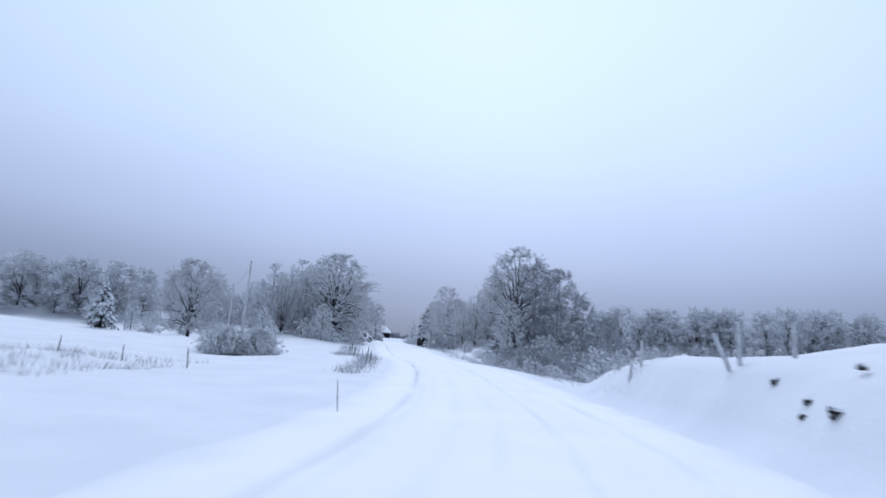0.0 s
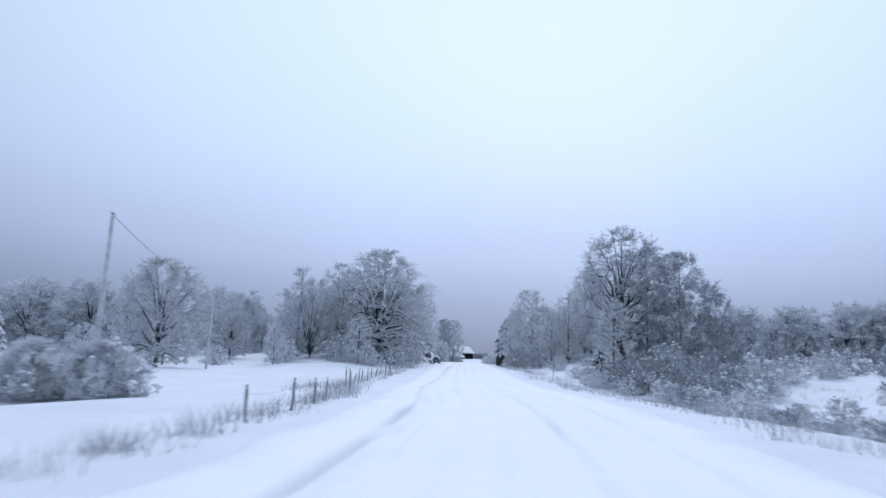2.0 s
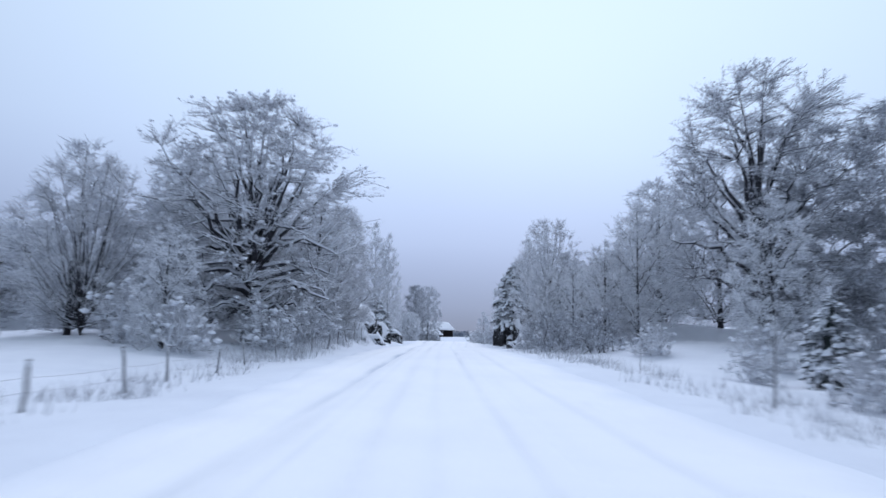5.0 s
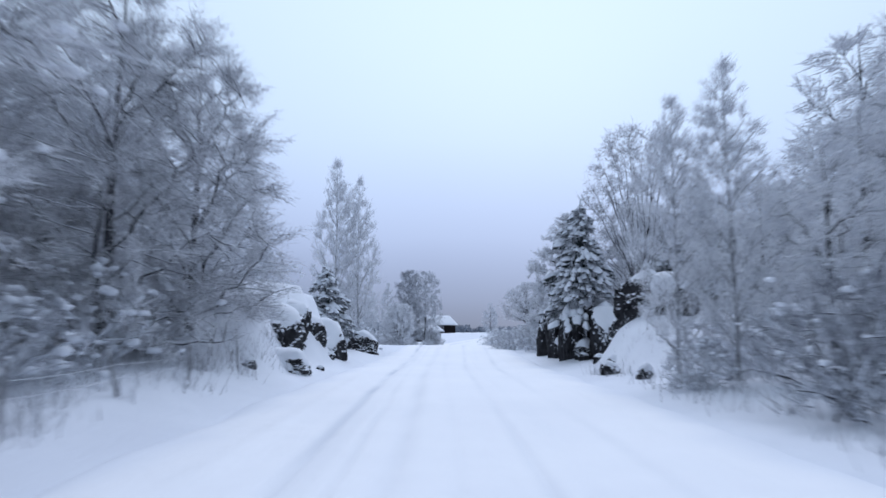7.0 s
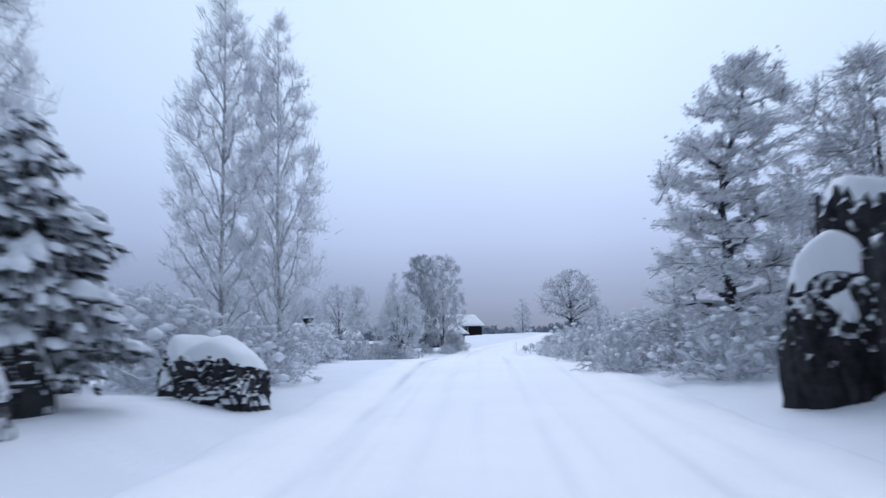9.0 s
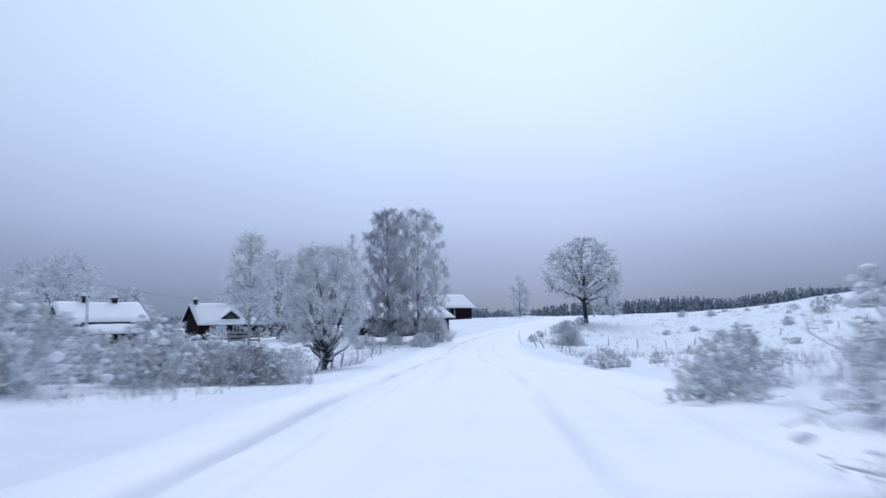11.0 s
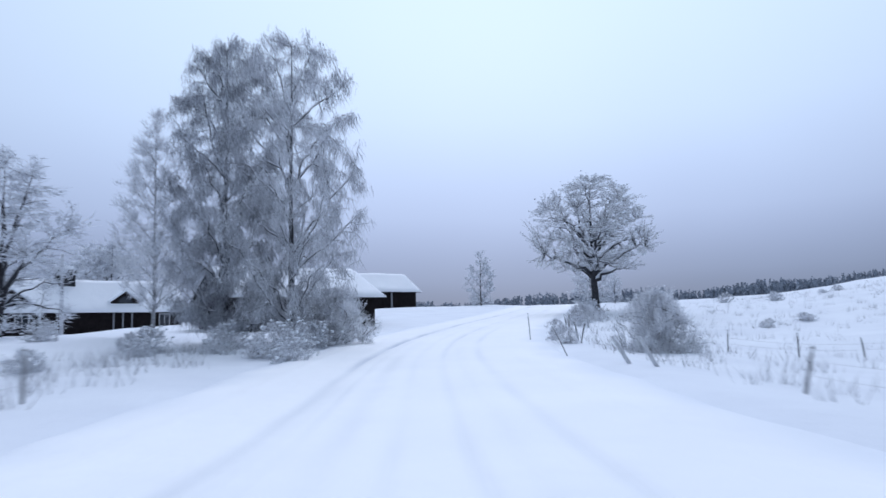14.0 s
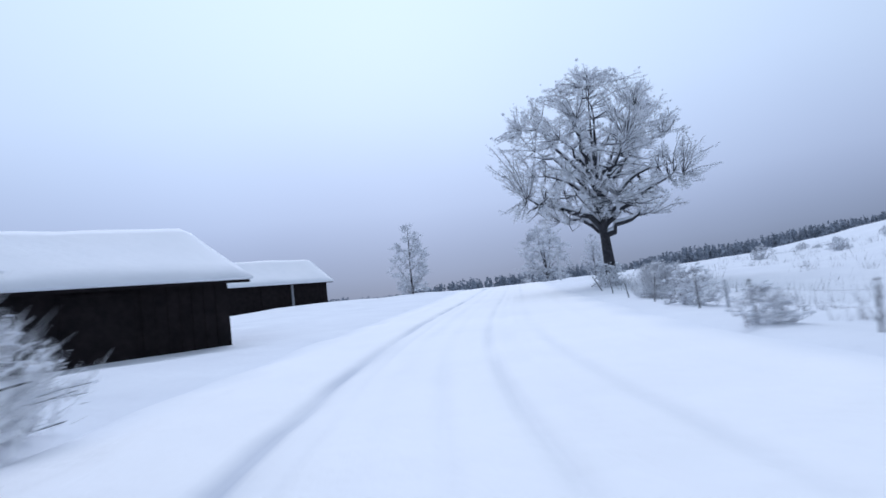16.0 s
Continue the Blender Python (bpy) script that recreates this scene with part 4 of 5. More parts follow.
# ---- rocks ----
def make_rock(seed, sx, sy, sz, label, blocky=3.2, thick=0.22, group="roadside rocks"):
    """A broken boulder with its cap of snow."""
    off = Vector((seed * 3.7, seed * 1.9, seed * 5.3))
    g = np.random.default_rng(seed + 40)
    # broken along planes: most stand upright, some lie flat
    planes = []
    for k in range(17):
        a = k * 2.39996 + g.uniform(-0.5, 0.5)
        tilt = g.choice((0.05, 0.15, 0.35, 0.8, 1.6)) * g.choice((-0.4, 1.0))
        planes.append((Vector((math.cos(a), math.sin(a), tilt)).normalized(), g.uniform(0.72, 1.02)))
    planes.append((Vector((g.normal(0, 0.12), g.normal(0, 0.12), 1)).normalized(), 0.98))
    bm = bmesh.new()
    bmesh.ops.create_icosphere(bm, subdivisions=5 if sz > 0.9 else 3, radius=1)
    for vert in bm.verts:
        n = vert.co.normalized()
        k = (abs(n.x) ** blocky + abs(n.y) ** blocky + abs(n.z) ** blocky) ** (-1 / blocky)
        k = min([k] + [d / max(0.05, n.dot(a)) for a, d in planes if n.dot(a) > 0.05])
        p = n * k
        cells = noise.voronoi(Vector((p.x * 2.1, p.y * 2.1, p.z * 1.3)) + off)[0]
        crack = max(0.0, 1 - (cells[1] - cells[0]) / 0.13)
        fine = noise.noise(p * 3.6 + off) * 0.05 + abs(noise.noise(p * 8.0 - off)) * 0.06 + noise.noise(p * 16 + off) * 0.022
        p = p * (1.0 + 0.12 * noise.noise(p * 1.1 + off) + 0.14 * (cells[0] - 0.35) - 0.13 * crack + 1.3 * fine)
        if p.z < 0:
            # the foot does not draw in
            flat = math.hypot(p.x, p.y) or 1.0
            want = max(flat, 0.84 + 0.16 * noise.noise(p * 2.2 + off) + 0.07 * noise.noise(p * 7.0 - off) - 0.1 * crack) if p.z > -0.95 else flat
            p.x, p.y, p.z = p.x * want / flat, p.y * want / flat, p.z * 1.7
        vert.co = Vector((p.x * sx / 2, p.y * sy / 2, (p.z + 0.55) * sz / 1.6))
    bm.normal_update()
    ob = tagged(new("boulder"), label, "rock", group)
    cap = bm.copy()
    for _ in range(12 if sz > 0.9 else 2):
        bmesh.ops.smooth_vert(cap, verts=cap.verts, factor=0.5, use_axis_x=True, use_axis_y=True, use_axis_z=True)
    cap.normal_update()
    drop = [f for f in cap.faces if f.normal.z < 0.36 + 0.25 * noise.noise(f.calc_center_median() * 1.7 + off)]
    bmesh.ops.delete(cap, geom=drop, context="FACES")
    # one unbroken blanket: only its largest patch
    left, best = set(cap.verts), []
    while left:
        todo, seen = [left.pop()], []
        while todo:
            q = todo.pop()
            seen.append(q)
            for e in q.link_edges:
                o = e.other_vert(q)
                if o in left:
                    left.remove(o)
                    todo.append(o)
        best.append(seen)
    best.sort(key=len)
    bmesh.ops.delete(cap, geom=[q for patch in best[:-1] for q in patch], context="VERTS")
    for _ in range(4):
        bmesh.ops.smooth_vert(cap, verts=cap.verts, factor=0.5, use_axis_x=True, use_axis_y=True, use_axis_z=True)
    for _ in range(14):
        beside = {}
        for e in cap.edges:
            if e.is_boundary:
                p, q = e.verts
                beside.setdefault(p, []).append(q.co.copy())
                beside.setdefault(q, []).append(p.co.copy())
        for vert, near in beside.items():
            vert.co = vert.co * 0.4 + sum(near, Vector()) * (0.6 / len(near))
    cap.normal_update()
    rim = {vert for e in cap.edges if e.is_boundary for vert in e.verts}
    inner = {vert for e in cap.edges for vert in e.verts if any(o in rim for o in e.verts)} - rim
    for vert in cap.verts:
        lift = thick * (1 + 0.5 * noise.noise(vert.co * 0.9 + off))
        if vert in rim:
            vert.co += vert.normal * 0.05
        vert.co.z += 0.02 if vert in rim else lift * 0.75 if vert in inner else lift
        if vert in inner or vert in rim:
            vert.co.x *= 1.03
            vert.co.y *= 1.03
    for face in cap.faces:
        face.smooth = True
    part("rock", bm, ROCK, ob, "dark cracked rock face")
    part("snow_cap", cap, CAP_SNOW, ob, "thick rounded snow")
    return ob


for i, (x, y, z, sx, sy, sz, turn, bl) in enumerate((
        (-12.6, 117.4, 0, 1.7, 1.6, 1.0, 20, 3.2), (-13.7, 119.4, 0, 1.6, 3.0, 2.0, -6, 3.6), (-14.0, 121.6, 0, 1.6, 2.6, 2.2, 14, 3.6), (-14.1, 123.6, 0, 1.5, 2.4, 1.8, 8, 3.6), (-14.0, 125.8, 0, 1.9, 2.6, 1.9, 10, 3.8), (-14.4, 127.7, 0, 1.6, 2.0, 1.6, 24, 3.6),
        (-15.0, 129.4, 0, 1.8, 2.2, 1.3, 30, 3.6), (-15.4, 131.2, 0, 1.2, 1.3, 1.2, 40, 3.4), (-14.6, 135.5, 0, 1.9, 2.2, 1.5, 5, 5.0), (-15.6, 136.4, 0, 1.7, 1.8, 1.4, 40, 4.4),
        (-4.0, 135.1, 0, 1.6, 1.7, 3.0, -8, 6.0), (-3.0, 136.0, 0, 2.0, 2.0, 4.0, 20, 5.0), (-3.2, 133.5, 0, 1.6, 1.5, 2.2, 15, 4.0), (-3.6, 132.0, 0, 1.6, 1.8, 3.0, 15, 5.0), (-3.0, 130.4, 0, 1.6, 1.7, 2.5, 25, 4.2), (-3.0, 128.7, 0, 1.7, 1.6, 3.0, -20, 5.0), (-3.6, 130.9, 0, 0.9, 1.1, 1.1, 50, 3.2), (-2.9, 127.4, 0, 0.9, 1.0, 1.0, 20, 3.2),
        (-1.9, 126.9, 0, 1.7, 1.9, 2.6, 35, 4.6), (-1.1, 125.2, 0, 1.8, 2.0, 2.3, 20, 4.4), (-0.9, 123.2, 0, 1.8, 2.1, 2.0, 50, 4.0), (-0.4, 121.2, 0, 1.7, 1.9, 1.6, 10, 4.0),
        (-2.7, 119.6, 0.75, 0.7, 0.6, 0.45, 0, 2.6), (-2.0, 117.2, 0.7, 0.7, 0.6, 0.5, 70, 2.6),
        (-13.4, 118.6, 0, 0.6, 0.5, 0.35, 15, 2.8), (-13.2, 124.2, 0, 0.5, 0.4, 0.3, 80, 2.8),
        (-12.3, 120.0, 0, 0.3, 0.25, 0.2, 5, 2.6), (-12.6, 114.6, 0, 0.4, 0.35, 0.25, 45, 2.6), (-1.2, 126.6, 0, 0.8, 0.6, 0.5, 30, 3.2), (-1.0, 124.4, 0, 0.7, 0.5, 0.45, 75, 3.0),
        (-0.6, 121.6, 0, 0.7, 0.6, 0.45, 10, 3.0), (-2.6, 124.0, 0, 0.6, 0.5, 0.4, 55, 3.0), (-2.4, 121.4, 0, 0.6, 0.45, 0.4, 25, 2.8), (-3.0, 126.4, 0, 0.5, 0.4, 0.35, 65, 2.8),
        (9.11, 11.9, 0, 0.3, 0.28, 0.12, 10, 2.8), (9.25, 13.07, 0, 0.22, 0.2, 0.09, 30, 2.8), (9.47, 14.85, 0, 0.22, 0.2, 0.08, 50, 2.8), (9.07, 12.9, 0, 0.2, 0.16, 0.08, 80, 2.8), (9.8, 12.4, 0, 0.2, 0.16, 0.06, 0, 2.8))):
    ob = make_rock(i + 1, sx, sy, sz, "dark broken boulder capped with thick snow" if sz > 0.9 else "small dark stone half buried in snow", bl, 0.12 + 0.06 * sz if sz > 0.9 else 0.2 * sz)
    foot = gz(x + math.copysign(0.55 * sx, float(XR(y)) - x), y) if sz > 0.9 else gz(x, y)
    ob.matrix_basis = pose(x, y, foot - 0.12 * sz, 0, 0, turn)


# ---- poles, stakes and fences ----
def post_mesh(seed, height, r, top=0.85, sides=8, snow=0.05):
    g = np.random.default_rng(seed)
    v, f = [], []
    z = np.linspace(-0.35, height, 6)
    p = np.stack([np.cumsum(g.normal(0, 0.006, 6)), np.cumsum(g.normal(0, 0.006, 6)), z], 1)
    tube(v, f, p, np.linspace(r, r * top, 6) * g.uniform(0.92, 1.08, 6), sides)
    f.append(tuple(range(len(v) - sides, len(v))))
    if snow:
        n = len(v)
        c = p[-1]
        for k in range(sides):
            a = 2 * math.pi * k / sides
            v.append((c[0] + r * 1.05 * math.cos(a), c[1] + r * 1.05 * math.sin(a), c[2] + 0.004))
        for k in range(sides):
            a = 2 * math.pi * k / sides
            v.append((c[0] + r * 0.7 * math.cos(a), c[1] + r * 0.7 * math.sin(a), c[2] + snow))
        f += [(n + k, n + (k + 1) % sides, n + sides + (k + 1) % sides, n + sides + k) for k in range(sides)] + [tuple(range(n + sides, n + 2 * sides))]
    return v, f


POST_MESHES = [mesh_of("post", *post_mesh(i, 0.62 + 0.05 * i, 0.028 + 0.004 * (i % 3)), POST, True) for i in range(5)]
STAKE = mesh_of("snow_stake", *post_mesh(50, 1.25, 0.022, 0.7, 6, 0.03), POST, True)


def fence(label, spots, seed, lean=5.0, strands=(0.28, 0.5), sink=0.0):
    g = np.random.default_rng(seed)
    ob = tagged(new("fence"), label, "fence", "field fences")
    tops = []
    for i, (x, y) in enumerate(spots):
        c = child("post", POST_MESHES[int(g.integers(5))], ob)
        a, b = g.normal(0, lean, 2)
        c.matrix_basis = pose(x, y, gz(x, y) - 0.02 - sink, a, b, g.uniform(0, 360)) @ Matrix.Scale(g.uniform(0.85, 1.12), 4)
        tops.append((x, y, gz(x, y)))
    for h in strands:
        v, f, line = [], [], []
        for (x0, y0, z0), (x1, y1, z1) in zip(tops, tops[1:]):
            for t in (0, 0.25, 0.5, 0.75):
                line.append((x0 + (x1 - x0) * t, y0 + (y1 - y0) * t, z0 + (z1 - z0) * t + h - 0.12 * t * (1 - t)))
        line.append((tops[-1][0], tops[-1][1], tops[-1][2] + h))
        tube(v, f, line, [0.005] * len(line), 3)
        child("wire", mesh_of("wire", v, f, POLE), ob)
    return ob


g = np.random.default_rng(12)
fence("leaning weathered posts of a wire fence along the field edge", [(float(XR(y)) + float(np.interp(y, (50, 62), (-5.15, -6.5))) + g.normal(0, 0.12), y + g.normal(0, 0.4)) for y in np.arange(38.3, 96, 2.9)], 1)
fence("weathered fence posts beside a snowy field track", [(-8.0 - 3.1 * i + g.normal(0, 0.2), 28.5 + 0.5 * i + g.normal(0, 0.3)) for i in range(9)], 2)
fence("leaning weathered posts of a roadside fence among bushes", [(float(XR(y)) + 4.9 + g.normal(0, 0.12), y) for y in (205.5, 208.4, 211.2, 214.6, 218, 221.5, 225, 229, 233)], 3, 9)
fence("short weathered posts of a wire fence across the hillside", [(-5.4 + 2.4 * i, 208.0 + 0.15 * i + g.normal(0, 0.3)) for i in range(14)], 4, 4)
fence("weathered posts of a low roadside fence in the snow", [(-8.0, 184.5), (-9.4, 188.4), (-9.8, 192.0)], 5, 9)
fence("weathered posts of a low wire fence below the wood", [(float(XR(y)) - 6.1 + g.normal(0, 0.2), y) for y in (171.8, 173.4, 175.6, 178, 181, 184.5, 188, 191.5)], 6, 8)
fence("weathered rail fence on top of the snowy rock ledge", [(x, y) for x, y in ((3.4, 119.2), (1.2, 121.0), (-0.1, 123.4), (-0.5, 126.0), (-0.3, 128.4))], 8, 2, (0.3, 0.55, 0.8))
fence("weathered fence posts on the far side of the verge", [(float(XR(y)) - 5.6 + g.normal(0, 0.15), y) for y in (98.5, 100.6, 102.4, 104.8, 107.6, 110.5)], 7, 5)
for i, (x, y, a, b, s) in enumerate(((0.7, 14.0, 0, -5, 0.6), (3.9, 84.5, 2, 1, 1.5), (2.4, 93, 2, 3, 0.7), 
                                     (-12.9, 206.6, 2, 10, 0.9), (-12.4, 113.5, -3, 4, 0.9), (-12.43, 199.1, 6, 24, 0.75))):
    c = tagged(new("snow_stake", STAKE), "thin wooden snow stake standing at the road's edge", "stake", "snow stakes")
    c.matrix_basis = pose(x, y, gz(x, y), a, b, 40 * i) @ Matrix.Scale(s, 4)

BIG_POST = mesh_of("leaning_post", *post_mesh(60, 1.25, 0.085, 0.9, 9, 0.05), POLE, True)
for i, (x, y, a, b, s) in enumerate(((9.62, 17.6, 0, -24, 0.72), (9.95, 17.8, 0, -4, 0.72), (9.46, 25.05, 0, 1, 0.65), (9.08, 25.0, 3, 36, 0.6), (9.28, 27.5, 0, -9, 0.4), (11.2, 17.6, 0, 1, 0.66),
                                     (-11.4, 196.8, 10, 34, 0.55), (-10.9, 196.4, 5, 28, 0.55), (-9.0, 219.0, 0, 3, 0.5))):
    c = tagged(new("leaning_post", BIG_POST), "thick snow-plastered wooden post leaning in the snow", "post", "old posts")
    c.matrix_basis = pose(x, y, gz(x, y), a, b, 25 * i) @ Matrix.Scale(s, 4)


def utility_pole(x, y, height, lean, label, arm=False):
    ob = tagged(new("utility_pole"), label, "pole", "power poles")
    child("shaft", mesh_of("shaft", *post_mesh(int(abs(x) * 7), height, 0.10, 0.7, 10, 0.04), POLE, True), ob)
    bm = bmesh.new()
    bmesh.ops.create_cone(bm, segments=8, radius1=0.05, radius2=0.035, depth=0.12, cap_ends=True)
    bmesh.ops.translate(bm, verts=bm.verts, vec=(0, -0.09, height - 0.12))
    part("insulator", bm, WHITE_PAINT, ob)
    if arm:
        bm = bmesh.new()
        box(bm, -0.75, 0.75, -0.06, 0.06, height - 0.22, height - 0.1, 0.01)
        part("cross_arm", bm, POLE, ob)
    z = gz(x, y)
    ob.matrix_basis = pose(x, y, z, 0, lean, 0)
    return Vector((x, y, z)) + ob.matrix_basis.to_3x3() @ Vector((0, -0.09, height - 0.05))


def wire(a, b, sag):
    t = np.linspace(0, 1, 14)
    a, b = np.array(a), np.array(b)
    p = a + (b - a) * t[:, None]
    p[:, 2] -= sag * 4 * t * (1 - t)
    v, f = [], []
    tube(v, f, p, [0.012] * 14, 4)
    tagged(new("overhead_wire", mesh_of("overhead_wire", v, f, GREY_METAL)), "thin overhead power wire slung between wooden poles", "wire", "power wires")


p1 = utility_pole(-12.1, 48.2, 6.0 - gz(-12.1, 48.2), 0.8, "tall bare wooden power pole behind a snowy bush")
p2 = utility_pole(-22.5, 76.0, 6.25 - gz(-22.5, 76.0), 0.8, "bare wooden power pole at the field's edge")
p3 = utility_pole(-41.8, 92.0, 4.6 - gz(-41.8, 92.0), 0.5, "bare wooden power pole before distant trees")
wire(p1, p2, 0.5)
wire(p2, p3, 0.6)
p5 = utility_pole(-36.4, 215.5, 6.1 - gz(-36.4, 215.5), -0.5, "wooden lamp pole beside a dark farm building")
p6 = utility_pole(-38.6, 185.6, 6.1 - gz(-38.6, 185.6), 0, "wooden pole with a cross arm by the farmhouse", True)
wire(p5, p6, 0.7)
utility_pole(-2.6, 262.0, 2.6, 0, "short snow-crusted pole with a cross arm on the hill", True)


# ---- farm buildings ----
def building(name, label, x, y, z, length, depth, eave, ridge, turn, over=0.45, snow=0.22, openings=(), group="farm buildings", floor_drop=0.6):
    """A dark plank house: the ridge runs along its own x; local origin at the middle of the floor."""
    ob = tagged(new(name), label, "building", group)
    hl, hd = length / 2, depth / 2
    for side in (-1, 1):
        bm = bmesh.new()
        box(bm, -hl, hl, side * hd - (0.12 if side > 0 else 0), side * hd + (0.12 if side < 0 else 0), -floor_drop, eave + 0.06)
        part("wall", bm, PLANK, ob)
        bm = bmesh.new()
        x0, x1 = (-hl, -hl + 0.12) if side < 0 else (hl - 0.12, hl)
        vs = [bm.verts.new(p) for xx in (x0, x1) for p in ((xx, -hd + 0.12, -floor_drop), (xx, hd - 0.12, -floor_drop), (xx, hd - 0.12, eave), (xx, 0, ridge - 0.04), (xx, -hd + 0.12, eave))]
        bm.faces.new(vs[4::-1])
        bm.faces.new(vs[5:])
        for k in range(5):
            bm.faces.new((vs[k], vs[(k + 1) % 5], vs[5 + (k + 1) % 5], vs[5 + k]))
        bmesh.ops.recalc_face_normals(bm, faces=bm.faces)
        part("gable_wall", bm, PLANK, ob)
    # cover strips over the plank joints
    bm = bmesh.new()
    for k in range(int(length / 0.32)):
        xx = -hl + 0.16 + 0.32 * k
        for side in (-1, 1):
            yy = side * (hd + 0.012)
            box(bm, xx - 0.025, xx + 0.025, yy - 0.012, yy + 0.012, -floor_drop, eave)
    for k in range(int(depth / 0.32)):
        yy = -hd + 0.16 + 0.32 * k
        top = eave + (ridge - eave) * (1 - abs(yy) / hd) - 0.1
        for side in (-1, 1):
            xx = side * (hl + 0.012)
            box(bm, xx - 0.012, xx + 0.012, yy - 0.025, yy + 0.025, -floor_drop, top)
    tagged(part("cover_strip", bm, PLANK, ob), kind="stuff")
    slope = (ridge - eave) / hd
    for side in (-1, 1):
        for nm, base, thick, ext, mat in (("roof", 0.0, 0.10, over, PLANK), ("roof_snow", 0.104, snow, over + 0.07, CAP_SNOW)):
            n, m = 26, 10
            v, f = [], []
            for lay in (0, 1):
                for i in range(n + 1):
                    for j in range(m + 1):
                        xx = -hl - ext + (length + 2 * ext) * i / n
                        t = j / m
                        yy = side * t * (hd + ext)
                        zz = ridge - slope * t * (hd + ext) + base
                        if lay:
                            edge = min(1.0, min(i, n - i) / 1.2 + 0.35, (m - j) / 1.2 + 0.35) if mat is CAP_SNOW else 1
                            zz += thick * edge * (1 + (0.22 * wobble(np.float64(xx), np.float64(yy), 1.7, x) if mat is CAP_SNOW else 0))
                        v.append((xx, yy, zz))
            q = (n + 1) * (m + 1)
            for i in range(n):
                for j in range(m):
                    a = i * (m + 1) + j
                    f.append((q + a, q + a + m + 1, q + a + m + 2, q + a + 1))
                    f.append((a, a + 1, a + m + 2, a + m + 1))
            for i in range(n):
                for j in (0, m):
                    a = i * (m + 1) + j
                    f.append((a, a + m + 1, q + a + m + 1, q + a))
            for j in range(m):
                for i in (0, n):
                    a = i * (m + 1) + j
                    f.append((a, a + 1, q + a + 1, q + a))
            me = mesh_of(nm, v, f, mat, mat is CAP_SNOW)
            bm = bmesh.new()
            bm.from_mesh(me)
            bmesh.ops.recalc_face_normals(bm, faces=bm.faces)
            bm.to_mesh(me)
            bm.free()
            child(nm, me, ob, "smooth thick snow" if mat is CAP_SNOW else "")
    for kind, side, xx, zz, w, h in openings:
        yy = side * hd
        sgn = side
        bm = bmesh.new()
        for x0, x1, z0, z1 in ((xx - w / 2 - 0.07, xx - w / 2, zz, zz + h), (xx + w / 2, xx + w / 2 + 0.07, zz, zz + h), (xx - w / 2 - 0.07, xx + w / 2 + 0.07, zz + h, zz + h + 0.07)):
            box(bm, x0, x1, min(yy, yy + sgn * 0.06), max(yy, yy + sgn * 0.06), z0, z1)
        d = part(kind, bm, WHITE_PAINT if kind == "window" else PLANK, ob)
        bm = bmesh.new()
        box(bm, xx - w / 2, xx + w / 2, min(yy + sgn * 0.015, yy + sgn * 0.035), max(yy + sgn * 0.015, yy + sgn * 0.035), zz, zz + h)
        if kind == "window":
            part("pane", bm, PANE, d)
            bm = bmesh.new()
            box(bm, xx - 0.025, xx + 0.025, min(yy + sgn * 0.036, yy + sgn * 0.06), max(yy + sgn * 0.036, yy + sgn * 0.06), zz, zz + h)
            part("glazing_bar", bm, WHITE_PAINT, d)
        else:
            part("leaf", bm, PLANK, d)
    ob.matrix_basis = pose(x, y, z, 0, 0, turn)
    return ob


def chimney(ob, x, z, w=0.7, h=1.1):
    bm = bmesh.new()
    box(bm, x - w / 2, x + w / 2, -w / 2, w / 2, z - 0.8, z + h, 0.02)
    box(bm, x - w / 2 - 0.07, x + w / 2 + 0.07, -w / 2 - 0.07, w / 2 + 0.07, z + h, z + h + 0.12, 0.02)
    c = part("chimney", bm, ROCK, ob)
    bm = bmesh.new()
    box(bm, x - w / 2 - 0.05, x + w / 2 + 0.05, -w / 2 - 0.05, w / 2 + 0.05, z + h + 0.12, z + h + 0.42, 0.12)
    part("snow_cap", bm, CAP_SNOW, c)


near_barn = building("barn", "low black-tarred plank barn under thick roof snow", -26.71, 222.54, 2.01, 8.5, 7.0, 1.8, 3.35, 38, openings=(("door", -1, 1.0, -0.2, 1.6, 1.7),), floor_drop=1.2)
far_barn = building("barn", "long black plank barn under smooth roof snow", -30.6, 263.3, 4.34, 14.0, 6.6, 1.6, 3.55, 38, floor_drop=2.6, openings=(("door", -1, 1.5, -0.4, 1.6, 1.7),))
bm = bmesh.new()
box(bm, 3.4, 3.6, -3.46, -3.33, -1.2, 1.6, 0.01)
part("pale_post", bm, POST, far_barn, "pale weathered upright")
farmhouse = building("farmhouse", "low dark wooden farmhouse with snowy roof and two chimneys", -49.55, 202.2, 1.7, 6.2, 5.0, 2.25, 3.6, 50, 0.4,
                     openings=(("window", -1, -2.2, 0.7, 0.8, 0.8), ("window", -1, 2.0, 0.7, 0.8, 0.8), ("door", -1, 0.2, 0.0, 0.9, 1.7)))
chimney(farmhouse, -1.0, 3.6, 0.45, 0.7)
chimney(farmhouse, 1.4, 3.6, 0.4, 0.55)
porch = building("porch", "low snow-roofed dark shed against the farmhouse", -46.7, 200.6, 1.65, 4.4, 1.4, 1.25, 1.65, 50, 0.25)
long_house = building("farm_building", "long dark plank house with snowy roof and two dormers", -50.55, 238.3, 1.6, 18.6, 4.4, 2.4, 4.6, 53,
                      openings=(("door", -1, 2.4, 0.0, 1.1, 2.0), ("window", -1, -7.4, 0.8, 0.9, 1.0), ("window", -1, -4.2, 0.8, 0.9, 1.0), ("door", -1, 5.6, 0.0, 1.1, 2.0), ("window", -1, 7.6, 0.8, 0.9, 1.0)))
chimney(long_house, -0.3, 4.7, 1.3, 0.9)
